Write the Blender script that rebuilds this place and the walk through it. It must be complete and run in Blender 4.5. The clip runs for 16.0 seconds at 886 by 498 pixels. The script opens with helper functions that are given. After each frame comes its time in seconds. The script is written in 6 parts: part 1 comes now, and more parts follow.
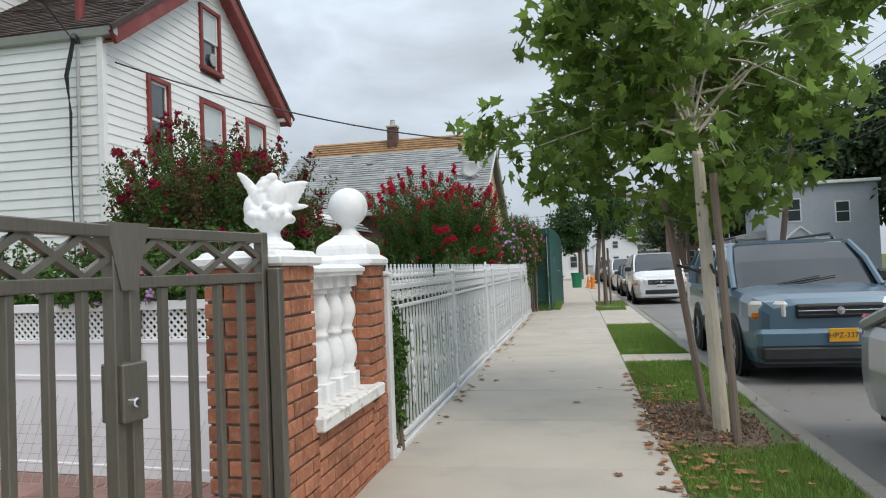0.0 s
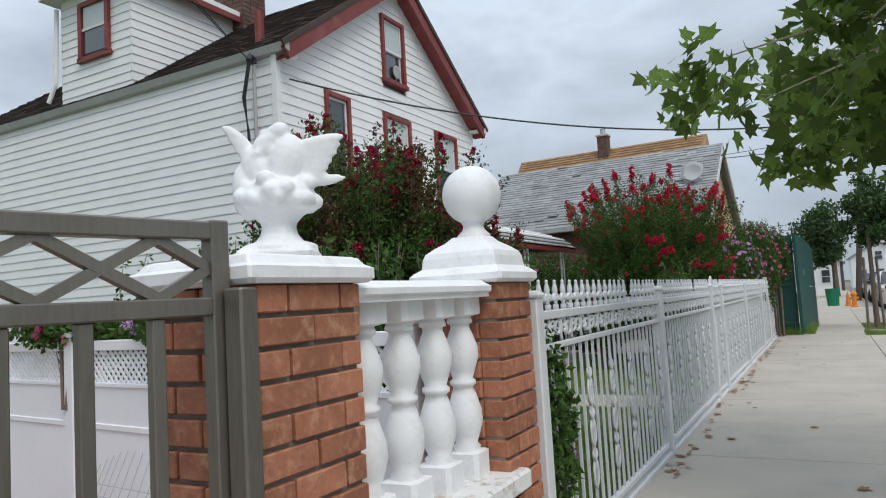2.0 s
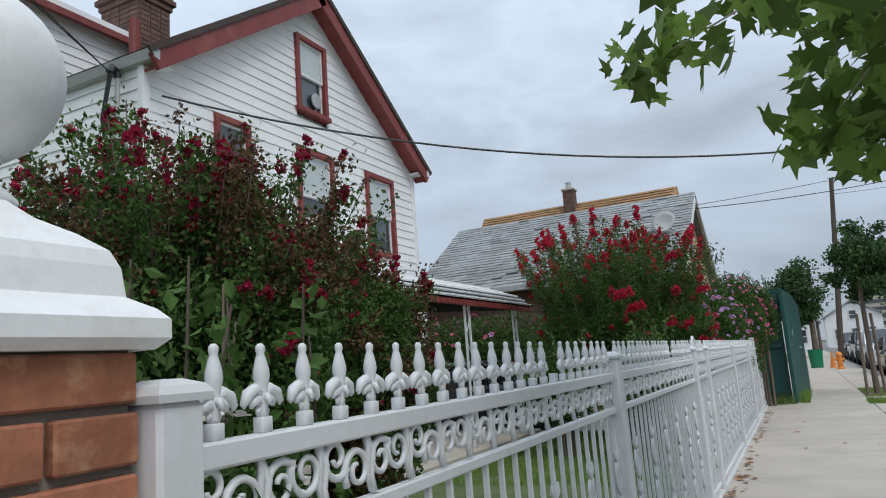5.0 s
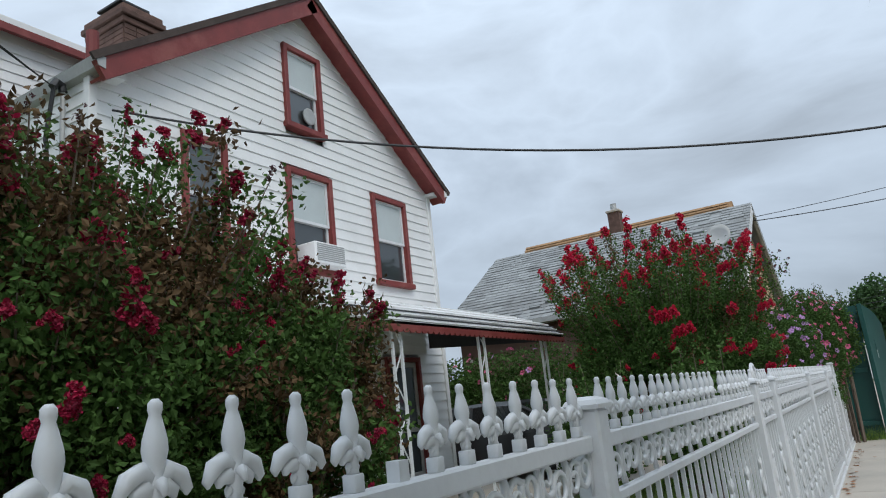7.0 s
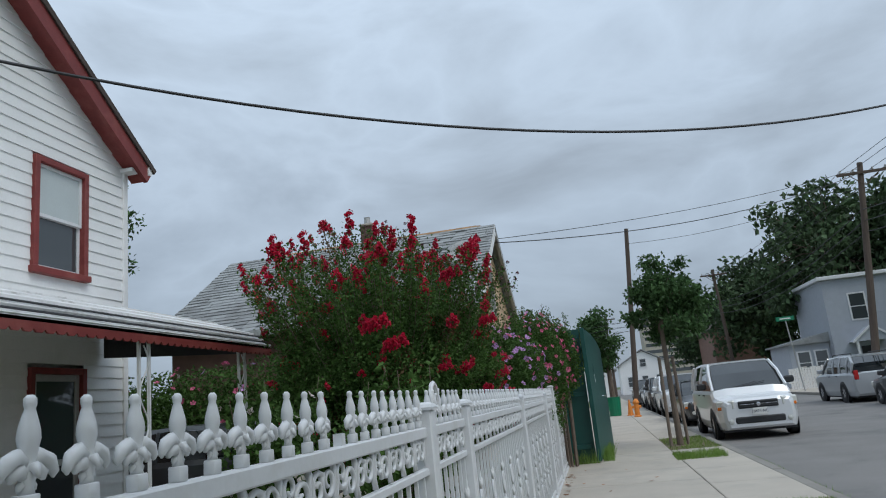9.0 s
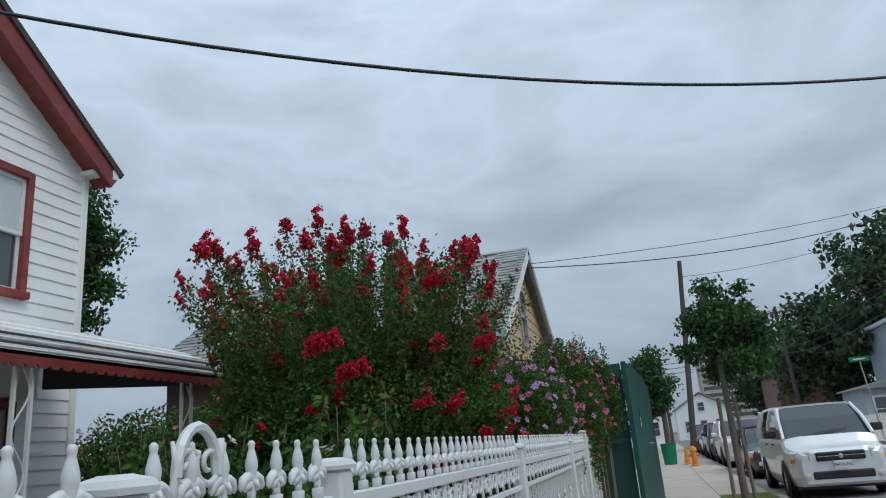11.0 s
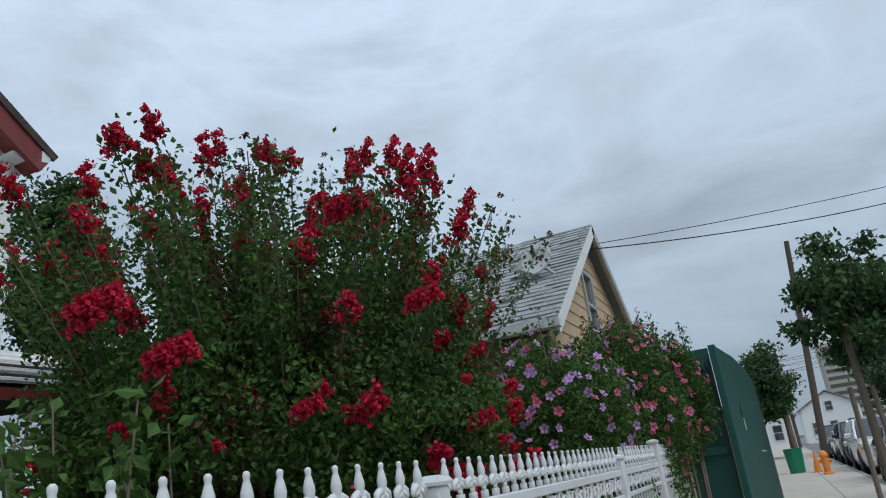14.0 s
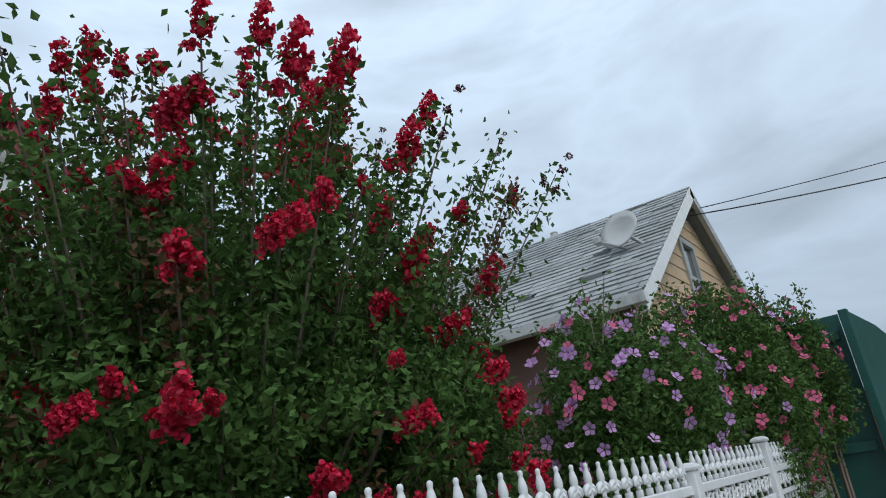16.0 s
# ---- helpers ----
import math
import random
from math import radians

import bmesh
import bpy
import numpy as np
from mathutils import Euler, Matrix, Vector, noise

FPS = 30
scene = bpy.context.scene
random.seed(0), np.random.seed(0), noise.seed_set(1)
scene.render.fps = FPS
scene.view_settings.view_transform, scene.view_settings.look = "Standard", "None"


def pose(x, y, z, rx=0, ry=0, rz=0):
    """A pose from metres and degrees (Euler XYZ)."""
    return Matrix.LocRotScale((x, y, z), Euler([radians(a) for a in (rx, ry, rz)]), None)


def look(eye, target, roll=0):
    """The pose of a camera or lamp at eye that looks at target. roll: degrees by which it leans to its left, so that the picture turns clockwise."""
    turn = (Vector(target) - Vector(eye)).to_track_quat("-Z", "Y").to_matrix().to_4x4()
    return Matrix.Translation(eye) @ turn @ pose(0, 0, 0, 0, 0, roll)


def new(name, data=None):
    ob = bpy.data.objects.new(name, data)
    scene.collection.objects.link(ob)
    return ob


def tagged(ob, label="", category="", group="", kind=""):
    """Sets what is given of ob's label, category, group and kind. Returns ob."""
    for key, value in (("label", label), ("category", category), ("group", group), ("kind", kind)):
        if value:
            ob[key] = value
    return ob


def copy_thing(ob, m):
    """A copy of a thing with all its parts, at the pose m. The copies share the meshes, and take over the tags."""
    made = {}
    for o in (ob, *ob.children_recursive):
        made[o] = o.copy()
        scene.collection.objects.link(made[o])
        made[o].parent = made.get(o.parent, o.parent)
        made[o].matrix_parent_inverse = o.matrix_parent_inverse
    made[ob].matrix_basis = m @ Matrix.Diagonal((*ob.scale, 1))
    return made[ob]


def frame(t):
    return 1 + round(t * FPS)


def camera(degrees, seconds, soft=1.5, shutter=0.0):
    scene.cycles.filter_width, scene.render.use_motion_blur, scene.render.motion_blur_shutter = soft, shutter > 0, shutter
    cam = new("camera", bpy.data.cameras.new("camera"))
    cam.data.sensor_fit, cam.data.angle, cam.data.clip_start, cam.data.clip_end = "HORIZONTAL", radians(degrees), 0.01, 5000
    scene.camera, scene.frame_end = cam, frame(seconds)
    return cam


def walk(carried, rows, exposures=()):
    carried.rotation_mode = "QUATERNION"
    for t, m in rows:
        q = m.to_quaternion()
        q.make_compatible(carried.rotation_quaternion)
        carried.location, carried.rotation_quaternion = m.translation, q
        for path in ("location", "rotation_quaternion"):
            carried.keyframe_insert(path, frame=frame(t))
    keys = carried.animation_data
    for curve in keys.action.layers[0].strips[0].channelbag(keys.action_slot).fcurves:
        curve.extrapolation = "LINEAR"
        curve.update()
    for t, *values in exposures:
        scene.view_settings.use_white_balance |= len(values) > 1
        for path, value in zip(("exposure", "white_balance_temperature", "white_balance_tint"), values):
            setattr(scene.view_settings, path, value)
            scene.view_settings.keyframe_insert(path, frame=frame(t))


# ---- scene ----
cam = camera(64.7, 16.0, soft=1.1)
METRES, EYE, TILT, LEAN, TURN = 14.0, 1.38, 0.0, 0.0, 10.8
PATH = [
    (0, (0.129, -0.236, 1.389), (-0.244, 1.728, 1.448), -2.3),
    (0.5, (0.076, 0.302, 1.371), (-0.469, 2.225, 1.449), -2.2),
    (1, (0.076, 0.732, 1.364), (-0.627, 2.602, 1.45), -2.8),
    (1.5, (0.044, 1.127, 1.364), (-0.765, 2.951, 1.502), -3.6),
    (2, (-0.019, 1.626, 1.365), (-0.974, 3.376, 1.516), -3.4),
    (2.5, (-0.141, 2.072, 1.371), (-1.15, 3.792, 1.525), -4.0),
    (3, (-0.2, 2.482, 1.382), (-1.261, 4.167, 1.572), -2.8),
    (3.5, (-0.296, 2.889, 1.379), (-1.327, 4.587, 1.614), -4.3),
    (4, (-0.323, 3.307, 1.379), (-1.275, 5.045, 1.653), -5.7),
    (4.5, (-0.329, 3.705, 1.372), (-1.225, 5.467, 1.674), -5.4),
    (4.7, (-0.371, 3.848, 1.379), (-1.235, 5.624, 1.69), -4.3),
    (6.8, (-0.521, 5.549, 1.393), (-1.54, 7.213, 1.833), -5.4),
    (7, (-0.566, 5.726, 1.4), (-1.556, 7.406, 1.847), -6.2),
    (7.5, (-0.609, 6.158, 1.389), (-1.456, 7.913, 1.839), -6.5),
    (8, (-0.581, 6.552, 1.388), (-1.238, 8.391, 1.82), -6.0),
    (8.5, (-0.577, 7.067, 1.388), (-1.013, 8.971, 1.814), -6.2),
    (9, (-0.536, 7.534, 1.38), (-0.911, 9.451, 1.81), -5.9),
    (9.5, (-0.525, 8.021, 1.403), (-0.874, 9.936, 1.863), -6.3),
    (10, (-0.489, 8.494, 1.407), (-0.876, 10.394, 1.899), -6.2),
    (12.3, (-0.268, 10.75, 1.342), (-0.878, 12.558, 1.943), -5.0),
    (12.5, (-0.264, 10.906, 1.339), (-0.889, 12.712, 1.93), -5.5),
    (13, (-0.251, 11.333, 1.347), (-0.92, 13.126, 1.929), -6.0),
    (13.5, (-0.232, 11.789, 1.356), (-0.957, 13.557, 1.944), -7.0),
    (14, (-0.2, 12.214, 1.372), (-0.935, 13.966, 1.997), -7.6),
    (14.5, (-0.151, 12.677, 1.379), (-0.963, 14.387, 2.023), -7.1),
    (15, (-0.157, 13.075, 1.402), (-1.018, 14.76, 2.05), -7.6),
    (15.5, (-0.1, 13.456, 1.395), (-1.063, 15.084, 2.045), -7.9),
    (16, (-0.168, 13.887, 1.389), (-1.185, 15.471, 2.065), -9.1),
]
walk(cam, [(t, look(eye, target, roll)) for t, eye, target, roll in PATH],
     [(0.0, 0.1, 6950, 10), (1.5, -0.02, 6800, 10), (3.0, -0.14, 6600, 10), (7.0, -0.15, 6500, 9), (9.0, -0.4, 6350, 8), (13.5, -0.42, 6300, 7), (16.0, -0.2, 6300, 7)])

# ---- world, sun, exposure ----
SUN_EL, SUN_AZ = 52.0, 122.0
world = bpy.data.worlds.new("overcast")
scene.world = world
world.use_nodes = True
wn, wl = world.node_tree.nodes, world.node_tree.links
wn.clear()
w_out, w_bg = wn.new("ShaderNodeOutputWorld"), wn.new("ShaderNodeBackground")
sky = wn.new("ShaderNodeTexSky")
sky.sky_type, sky.sun_disc = "NISHITA", False
sky.sun_elevation, sky.sun_rotation = radians(SUN_EL), radians(SUN_AZ)
tc, mp = wn.new("ShaderNodeTexCoord"), wn.new("ShaderNodeMapping")
mp.inputs["Scale"].default_value = (1.0, 1.0, 2.4)
wl.new(tc.outputs["Generated"], mp.inputs["Vector"])
cl = wn.new("ShaderNodeTexNoise")
cl.inputs["Scale"].default_value, cl.inputs["Detail"].default_value, cl.inputs["Roughness"].default_value = 2.3, 7.0, 0.52
cl.inputs["Distortion"].default_value = 0.35
wl.new(mp.outputs[0], cl.inputs["Vector"])
cr = wn.new("ShaderNodeValToRGB")
for e, (p, c) in zip((cr.color_ramp.elements[0], cr.color_ramp.elements[1], cr.color_ramp.elements.new(0.5)),
                     ((0.3, (3.95, 4.65, 5.6, 1)), (0.72, (7.6, 8.95, 10.75, 1)), (0.5, (6.0, 7.05, 8.4, 1)))):
    e.position, e.color = p, c
wl.new(cl.outputs["Fac"], cr.inputs["Fac"])
sep, grad = wn.new("ShaderNodeSeparateXYZ"), wn.new("ShaderNodeMapRange")
wl.new(tc.outputs["Generated"], sep.inputs[0])
wl.new(sep.outputs["Z"], grad.inputs["Value"])
grad.inputs["From Min"].default_value, grad.inputs["From Max"].default_value = 0.0, 1.0
grad.inputs["To Min"].default_value, grad.inputs["To Max"].default_value = 0.8, 2.0
vm = wn.new("ShaderNodeVectorMath")
vm.operation = "SCALE"
wl.new(cr.outputs["Color"], vm.inputs[0])
wl.new(grad.outputs["Result"], vm.inputs["Scale"])
mx = wn.new("ShaderNodeMix")
mx.data_type = "RGBA"
mx.inputs["Factor"].default_value = 0.92
wl.new(sky.outputs[0], mx.inputs["A"])
wl.new(vm.outputs[0], mx.inputs["B"])
wl.new(mx.outputs["Result"], w_bg.inputs["Color"])
w_bg.inputs["Strength"].default_value = 0.1
wl.new(w_bg.outputs[0], w_out.inputs["Surface"])
sun = new("sun", bpy.data.lights.new("sun", "SUN"))
sun.data.energy, sun.data.angle, sun.data.color = 1.5, radians(25), (1.0, 0.97, 0.92)
sun_dir = Vector((math.cos(radians(SUN_EL)) * math.sin(radians(SUN_AZ)), math.cos(radians(SUN_EL)) * math.cos(radians(SUN_AZ)), math.sin(radians(SUN_EL))))
sun.matrix_world = look(sun_dir * 60, (0, 0, 0))


# ---- materials ----
def mat(name, base, rough=0.6, var=0.12, scale=6.0, bump=0.15, bscale=60.0, metal=0.0, stain=None, stain_amt=0.0, stain_scale=2.0, rnd=0.0, island=0.0, spec=0.5, emit=0.0, translucent=0.0, stretch=(1, 1, 1)):
    """A surface with variation at two scales, optional stains, and fine relief."""
    m = bpy.data.materials.new(name)
    m.use_nodes = True
    n, l = m.node_tree.nodes, m.node_tree.links
    b = n["Principled BSDF"]
    b.inputs["Roughness"].default_value, b.inputs["Metallic"].default_value = rough, metal
    b.inputs["Specular IOR Level"].default_value = spec
    co, mapp = n.new("ShaderNodeTexCoord"), n.new("ShaderNodeMapping")
    mapp.inputs["Scale"].default_value = stretch
    l.new(co.outputs["Object"], mapp.inputs["Vector"])
    n1, n2 = n.new("ShaderNodeTexNoise"), n.new("ShaderNodeTexNoise")
    n1.inputs["Scale"].default_value, n1.inputs["Detail"].default_value = scale, 6
    n2.inputs["Scale"].default_value, n2.inputs["Detail"].default_value = bscale, 4
    l.new(mapp.outputs[0], n1.inputs["Vector"])
    l.new(mapp.outputs[0], n2.inputs["Vector"])
    add = n.new("ShaderNodeMath")
    add.operation = "ADD"
    l.new(n1.outputs["Fac"], add.inputs[0])
    half = n.new("ShaderNodeMath")
    half.operation = "MULTIPLY_ADD"
    half.inputs[1].default_value, half.inputs[2].default_value = 0.6, -0.3
    l.new(n2.outputs["Fac"], half.inputs[0])
    l.new(half.outputs[0], add.inputs[1])
    src = add.outputs[0]
    for kind, amt in (("o", rnd), ("i", island)):
        if amt:
            r = n.new("ShaderNodeObjectInfo") if kind == "o" else n.new("ShaderNodeNewGeometry")
            k = n.new("ShaderNodeMath")
            k.operation = "MULTIPLY_ADD"
            k.inputs[1].default_value, k.inputs[2].default_value = amt, -amt / 2
            l.new(r.outputs["Random" if kind == "o" else "Random Per Island"], k.inputs[0])
            a2 = n.new("ShaderNodeMath")
            a2.operation = "ADD"
            l.new(src, a2.inputs[0])
            l.new(k.outputs[0], a2.inputs[1])
            src = a2.outputs[0]
    ramp = n.new("ShaderNodeValToRGB")
    e0, e1 = ramp.color_ramp.elements
    e0.position, e1.position = 0.2, 0.8
    e0.color = (*[max(c * (1 - var), 0) for c in base], 1)
    e1.color = (*[min(c * (1 + var), 1) for c in base], 1)
    l.new(src, ramp.inputs["Fac"])
    col = ramp.outputs["Color"]
    if stain:
        n3, r3, mix = n.new("ShaderNodeTexNoise"), n.new("ShaderNodeMapRange"), n.new("ShaderNodeMix")
        n3.inputs["Scale"].default_value, n3.inputs["Detail"].default_value, n3.inputs["Roughness"].default_value = stain_scale, 8, 0.65
        l.new(mapp.outputs[0], n3.inputs["Vector"])
        l.new(n3.outputs["Fac"], r3.inputs["Value"])
        r3.inputs["From Min"].default_value, r3.inputs["From Max"].default_value = 0.52, 0.66
        r3.inputs["To Max"].default_value = stain_amt
        mix.data_type = "RGBA"
        mix.inputs["B"].default_value = (*stain, 1)
        l.new(r3.outputs[0], mix.inputs["Factor"])
        l.new(col, mix.inputs["A"])
        col = mix.outputs["Result"]
    l.new(col, b.inputs["Base Color"])
    if bump:
        bm_ = n.new("ShaderNodeBump")
        bm_.inputs["Strength"].default_value, bm_.inputs["Distance"].default_value = bump, 0.01
        l.new(add.outputs[0], bm_.inputs["Height"])
        l.new(bm_.outputs[0], b.inputs["Normal"])
    if emit:
        l.new(col, b.inputs["Emission Color"])
        b.inputs["Emission Strength"].default_value = emit
    if translucent:
        tr, ms = n.new("ShaderNodeBsdfTranslucent"), n.new("ShaderNodeMixShader")
        l.new(col, tr.inputs["Color"])
        ms.inputs[0].default_value = translucent
        l.new(b.outputs[0], ms.inputs[1])
        l.new(tr.outputs[0], ms.inputs[2])
        l.new(ms.outputs[0], n["Material Output"].inputs["Surface"])
    return m


def glass_mat(name, tint, rough=0.03):
    m = bpy.data.materials.new(name)
    m.use_nodes = True
    b = m.node_tree.nodes["Principled BSDF"]
    b.inputs["Base Color"].default_value = (*tint, 1)
    b.inputs["Roughness"].default_value = rough
    b.inputs["Specular IOR Level"].default_value = 0.8
    b.inputs["Coat Weight"].default_value = 0.6
    return m


M_SIDING = mat("white_vinyl_siding", (0.8, 0.8, 0.79), 0.45, 0.05, 1.5, 0.08, 30, stain=(0.62, 0.62, 0.58), stain_amt=0.25, stain_scale=1.2)
M_REDTRIM = mat("red_brown_painted_wood", (0.2, 0.032, 0.028), 0.55, 0.2, 4, 0.2, 50, stain=(0.27, 0.09, 0.07), stain_amt=0.5)
M_WHITE = mat("white_gloss_paint", (0.7, 0.71, 0.72), 0.35, 0.05, 5, 0.1, 40, stain=(0.55, 0.54, 0.5), stain_amt=0.35, stain_scale=6)
M_VINYL = mat("white_vinyl", (0.84, 0.83, 0.84), 0.4, 0.03, 2, 0.05, 30)
M_PLASTER = mat("white_painted_cast_concrete", (0.83, 0.83, 0.83), 0.55, 0.05, 7, 0.25, 45, stain=(0.6, 0.58, 0.54), stain_amt=0.35, stain_scale=9)
M_CHIPPED = mat("chipped_white_paint", (0.8, 0.79, 0.77), 0.65, 0.06, 9, 0.5, 45, stain=(0.4, 0.31, 0.25), stain_amt=0.9, stain_scale=14)
M_BRICK = mat("orange_red_brick", (0.37, 0.145, 0.08), 0.85, 0.28, 9, 0.6, 55, rnd=0.5, stain=(0.55, 0.32, 0.2), stain_amt=0.5, stain_scale=18)
M_MORTAR = mat("grey_mortar", (0.24, 0.215, 0.185), 0.95, 0.15, 20, 0.6, 90)
M_STEEL = mat("brushed_stainless_steel", (0.19, 0.172, 0.145), 0.42, 0.22, 3, 0.05, 90, metal=0.65, stretch=(1, 1, 0.15))
M_GALV = mat("grey_aluminium_gutter", (0.42, 0.42, 0.41), 0.5, 0.15, 3, 0.1, 30, metal=0.3)
M_SHINGLE = mat("dark_brown_shingle", (0.075, 0.055, 0.048), 0.95, 0.3, 5, 0.7, 120, island=0.6)
M_GREYSH = mat("weathered_grey_shingle", (0.3, 0.31, 0.31), 0.95, 0.16, 1.4, 0.6, 100, island=0.7, rnd=0.3, stain=(0.16, 0.16, 0.15), stain_amt=0.5, stain_scale=1.6)
M_TANSH = mat("tan_brown_shingle", (0.34, 0.2, 0.1), 0.95, 0.2, 3, 0.6, 100, island=0.5)
M_TANWALL = mat("tan_siding", (0.56, 0.4, 0.25), 0.7, 0.1, 3, 0.2, 40, stain=(0.4, 0.28, 0.18), stain_amt=0.4)
M_CONC = mat("pale_concrete_pavement", (0.46, 0.415, 0.355), 0.9, 0.1, 1.3, 0.25, 160, stain=(0.33, 0.31, 0.28), stain_amt=0.45, stain_scale=1.1, rnd=0.25)
M_KERB = mat("concrete_kerb", (0.25, 0.235, 0.21), 0.9, 0.15, 2, 0.4, 90, rnd=0.2)
M_ROAD = mat("worn_asphalt", (0.21, 0.2, 0.19), 0.9, 0.16, 0.8, 0.5, 180, stain=(0.1, 0.1, 0.1), stain_amt=0.6, stain_scale=0.35)
M_SOIL = mat("brown_bark_mulch", (0.16, 0.115, 0.08), 0.95, 0.4, 12, 0.9, 70)
M_LAWN = mat("lawn_soil", (0.09, 0.12, 0.04), 0.95, 0.35, 3, 0.8, 80)
M_GRASS = mat("grass_blade", (0.18, 0.29, 0.055), 0.7, 0.25, 2, 0, 10, island=0.9, translucent=0.3)
M_PAVER = mat("terracotta_paving", (0.26, 0.15, 0.125), 0.85, 0.25, 4, 0.4, 60, rnd=0.4)
M_GREEN = mat("dark_green_painted_plywood", (0.008, 0.075, 0.062), 0.5, 0.18, 2, 0.25, 40, stain=(0.02, 0.1, 0.085), stain_amt=0.5, stain_scale=3)
M_LEAF = mat("dark_green_leaf", (0.068, 0.13, 0.032), 0.7, 0.3, 2, 0, 10, island=0.9, translucent=0.25, spec=0.15)
M_LEAFY = mat("bronze_green_leaf", (0.115, 0.072, 0.036), 0.7, 0.4, 2, 0, 10, island=1.3, translucent=0.25, spec=0.15)
M_PLANE = mat("plane_tree_leaf", (0.16, 0.245, 0.055), 0.6, 0.4, 1.2, 0, 10, island=1.3, translucent=0.5, spec=0.25)
M_DRYLEAF = mat("dry_brown_leaf", (0.28, 0.13, 0.06), 0.8, 0.35, 5, 0, 20, island=1.0)
M_TREE = mat("street_tree_leaf", (0.062, 0.12, 0.042), 0.7, 0.35, 1, 0, 10, island=1.2, translucent=0.25, spec=0.2)
M_FAR = mat("dark_wood_foliage", (0.055, 0.095, 0.038), 0.8, 0.4, 0.5, 0, 10, island=1.2, translucent=0.1)
M_BARK = mat("grey_brown_bark", (0.17, 0.13, 0.1), 0.9, 0.3, 8, 0.7, 40, stretch=(1, 1, 0.3))
M_PALEBARK = mat("pale_cream_bark", (0.5, 0.45, 0.36), 0.85, 0.2, 8, 0.4, 40, stretch=(1, 1, 0.3), stain=(0.3, 0.28, 0.2), stain_amt=0.5, stain_scale=7)
M_STAKE = mat("weathered_wooden_stake", (0.2, 0.155, 0.12), 0.9, 0.25, 6, 0.5, 50, stretch=(1, 1, 0.1))
M_RED = mat("crimson_petal", (0.58, 0.008, 0.05), 0.6, 0.35, 10, 0, 10, island=1.2, translucent=0.2)
M_DARKRED = mat("dark_crimson_petal", (0.36, 0.008, 0.05), 0.7, 0.4, 10, 0, 10, island=1.2, translucent=0.2)
M_BUD = mat("dark_seed_capsule", (0.1, 0.03, 0.035), 0.6, 0.3, 10, 0, 10, island=1.0)
M_PINK = mat("pink_petal", (0.65, 0.12, 0.24), 0.6, 0.2, 10, 0, 10, rnd=0.6, island=0.3, translucent=0.3)
M_LILAC = mat("lilac_petal", (0.55, 0.3, 0.6), 0.6, 0.2, 10, 0, 10, rnd=0.6, island=0.3, translucent=0.3)
M_PALE = mat("white_petal", (0.78, 0.7, 0.66), 0.6, 0.1, 10, 0, 10, rnd=0.3, translucent=0.3)
M_WIRE = mat("black_cable", (0.02, 0.02, 0.022), 0.6, 0.2, 10, 0)
M_POLE = mat("dark_timber_pole", (0.1, 0.075, 0.06), 0.9, 0.25, 5, 0.4, 40, stretch=(1, 1, 0.1))
M_GLASS = glass_mat("window_glass", (0.05, 0.058, 0.062))
M_BLIND = mat("pale_window_blind", (0.5, 0.55, 0.55), 0.35, 0.06, 3, 0.1, 40)
M_CARGLASS = glass_mat("dark_car_glass", (0.012, 0.016, 0.018))
M_TYRE = mat("black_rubber", (0.018, 0.018, 0.019), 0.85, 0.2, 20, 0.2, 90)
M_RIM = mat("silver_alloy", (0.5, 0.5, 0.52), 0.35, 0.1, 8, 0, metal=0.8)
M_BLACKPL = mat("black_plastic", (0.025, 0.026, 0.028), 0.55, 0.2, 20, 0.2, 90)
M_CHROME = mat("chrome", (0.75, 0.76, 0.78), 0.12, 0.03, 5, 0, metal=1.0)
M_LAMP = mat("headlight_lens", (0.62, 0.62, 0.58), 0.15, 0.1, 30, 0, spec=0.8)
M_AMBER = mat("amber_lens", (0.75, 0.2, 0.03), 0.2, 0.1, 20, 0)
M_REDLENS = mat("red_lens", (0.4, 0.015, 0.015), 0.2, 0.1, 20, 0)
M_PLATEW = mat("white_plate", (0.75, 0.75, 0.72), 0.4, 0.05, 10, 0)
M_PLATEY = mat("yellow_plate", (0.75, 0.36, 0.02), 0.4, 0.05, 10, 0)
M_INK = mat("dark_blue_ink", (0.02, 0.025, 0.06), 0.5, 0.1, 10, 0)
M_ORANGE = mat("orange_paint", (0.75, 0.25, 0.04), 0.6, 0.2, 8, 0.1, 40)
M_GREENSIGN = mat("green_sign", (0.01, 0.2, 0.1), 0.4, 0.05, 5, 0)
M_GREYSIDE = mat("blue_grey_siding", (0.4, 0.43, 0.48), 0.6, 0.06, 3, 0.2, 30)
M_DARKBRICK = mat("dark_chimney_brick", (0.13, 0.075, 0.06), 0.9, 0.35, 6, 0.6, 50, rnd=0.4)
M_BROWNWALL = mat("brown_wall", (0.22, 0.13, 0.1), 0.85, 0.2, 3, 0.3, 40)
M_STREAK = mat("white_awning_metal", (0.78, 0.78, 0.77), 0.4, 0.06, 2, 0.06, 30, stain=(0.3, 0.28, 0.26), stain_amt=0.45, stain_scale=5)
M_DISH = mat("grey_dish", (0.45, 0.45, 0.44), 0.5, 0.08, 5, 0.05)


def paint(name, c):
    m = mat(name, c, 0.3, 0.04, 2, 0.0, metal=0.25)
    m.node_tree.nodes["Principled BSDF"].inputs["Coat Weight"].default_value = 0.7
    return m


# ---- helpers for things ----
def thing(name, label, category, m=None, group="", kind=""):
    ob = new(name)
    ob.empty_display_size = 0.2
    if m is not None:
        ob.matrix_basis = m
    return tagged(ob, label, category, group, kind)


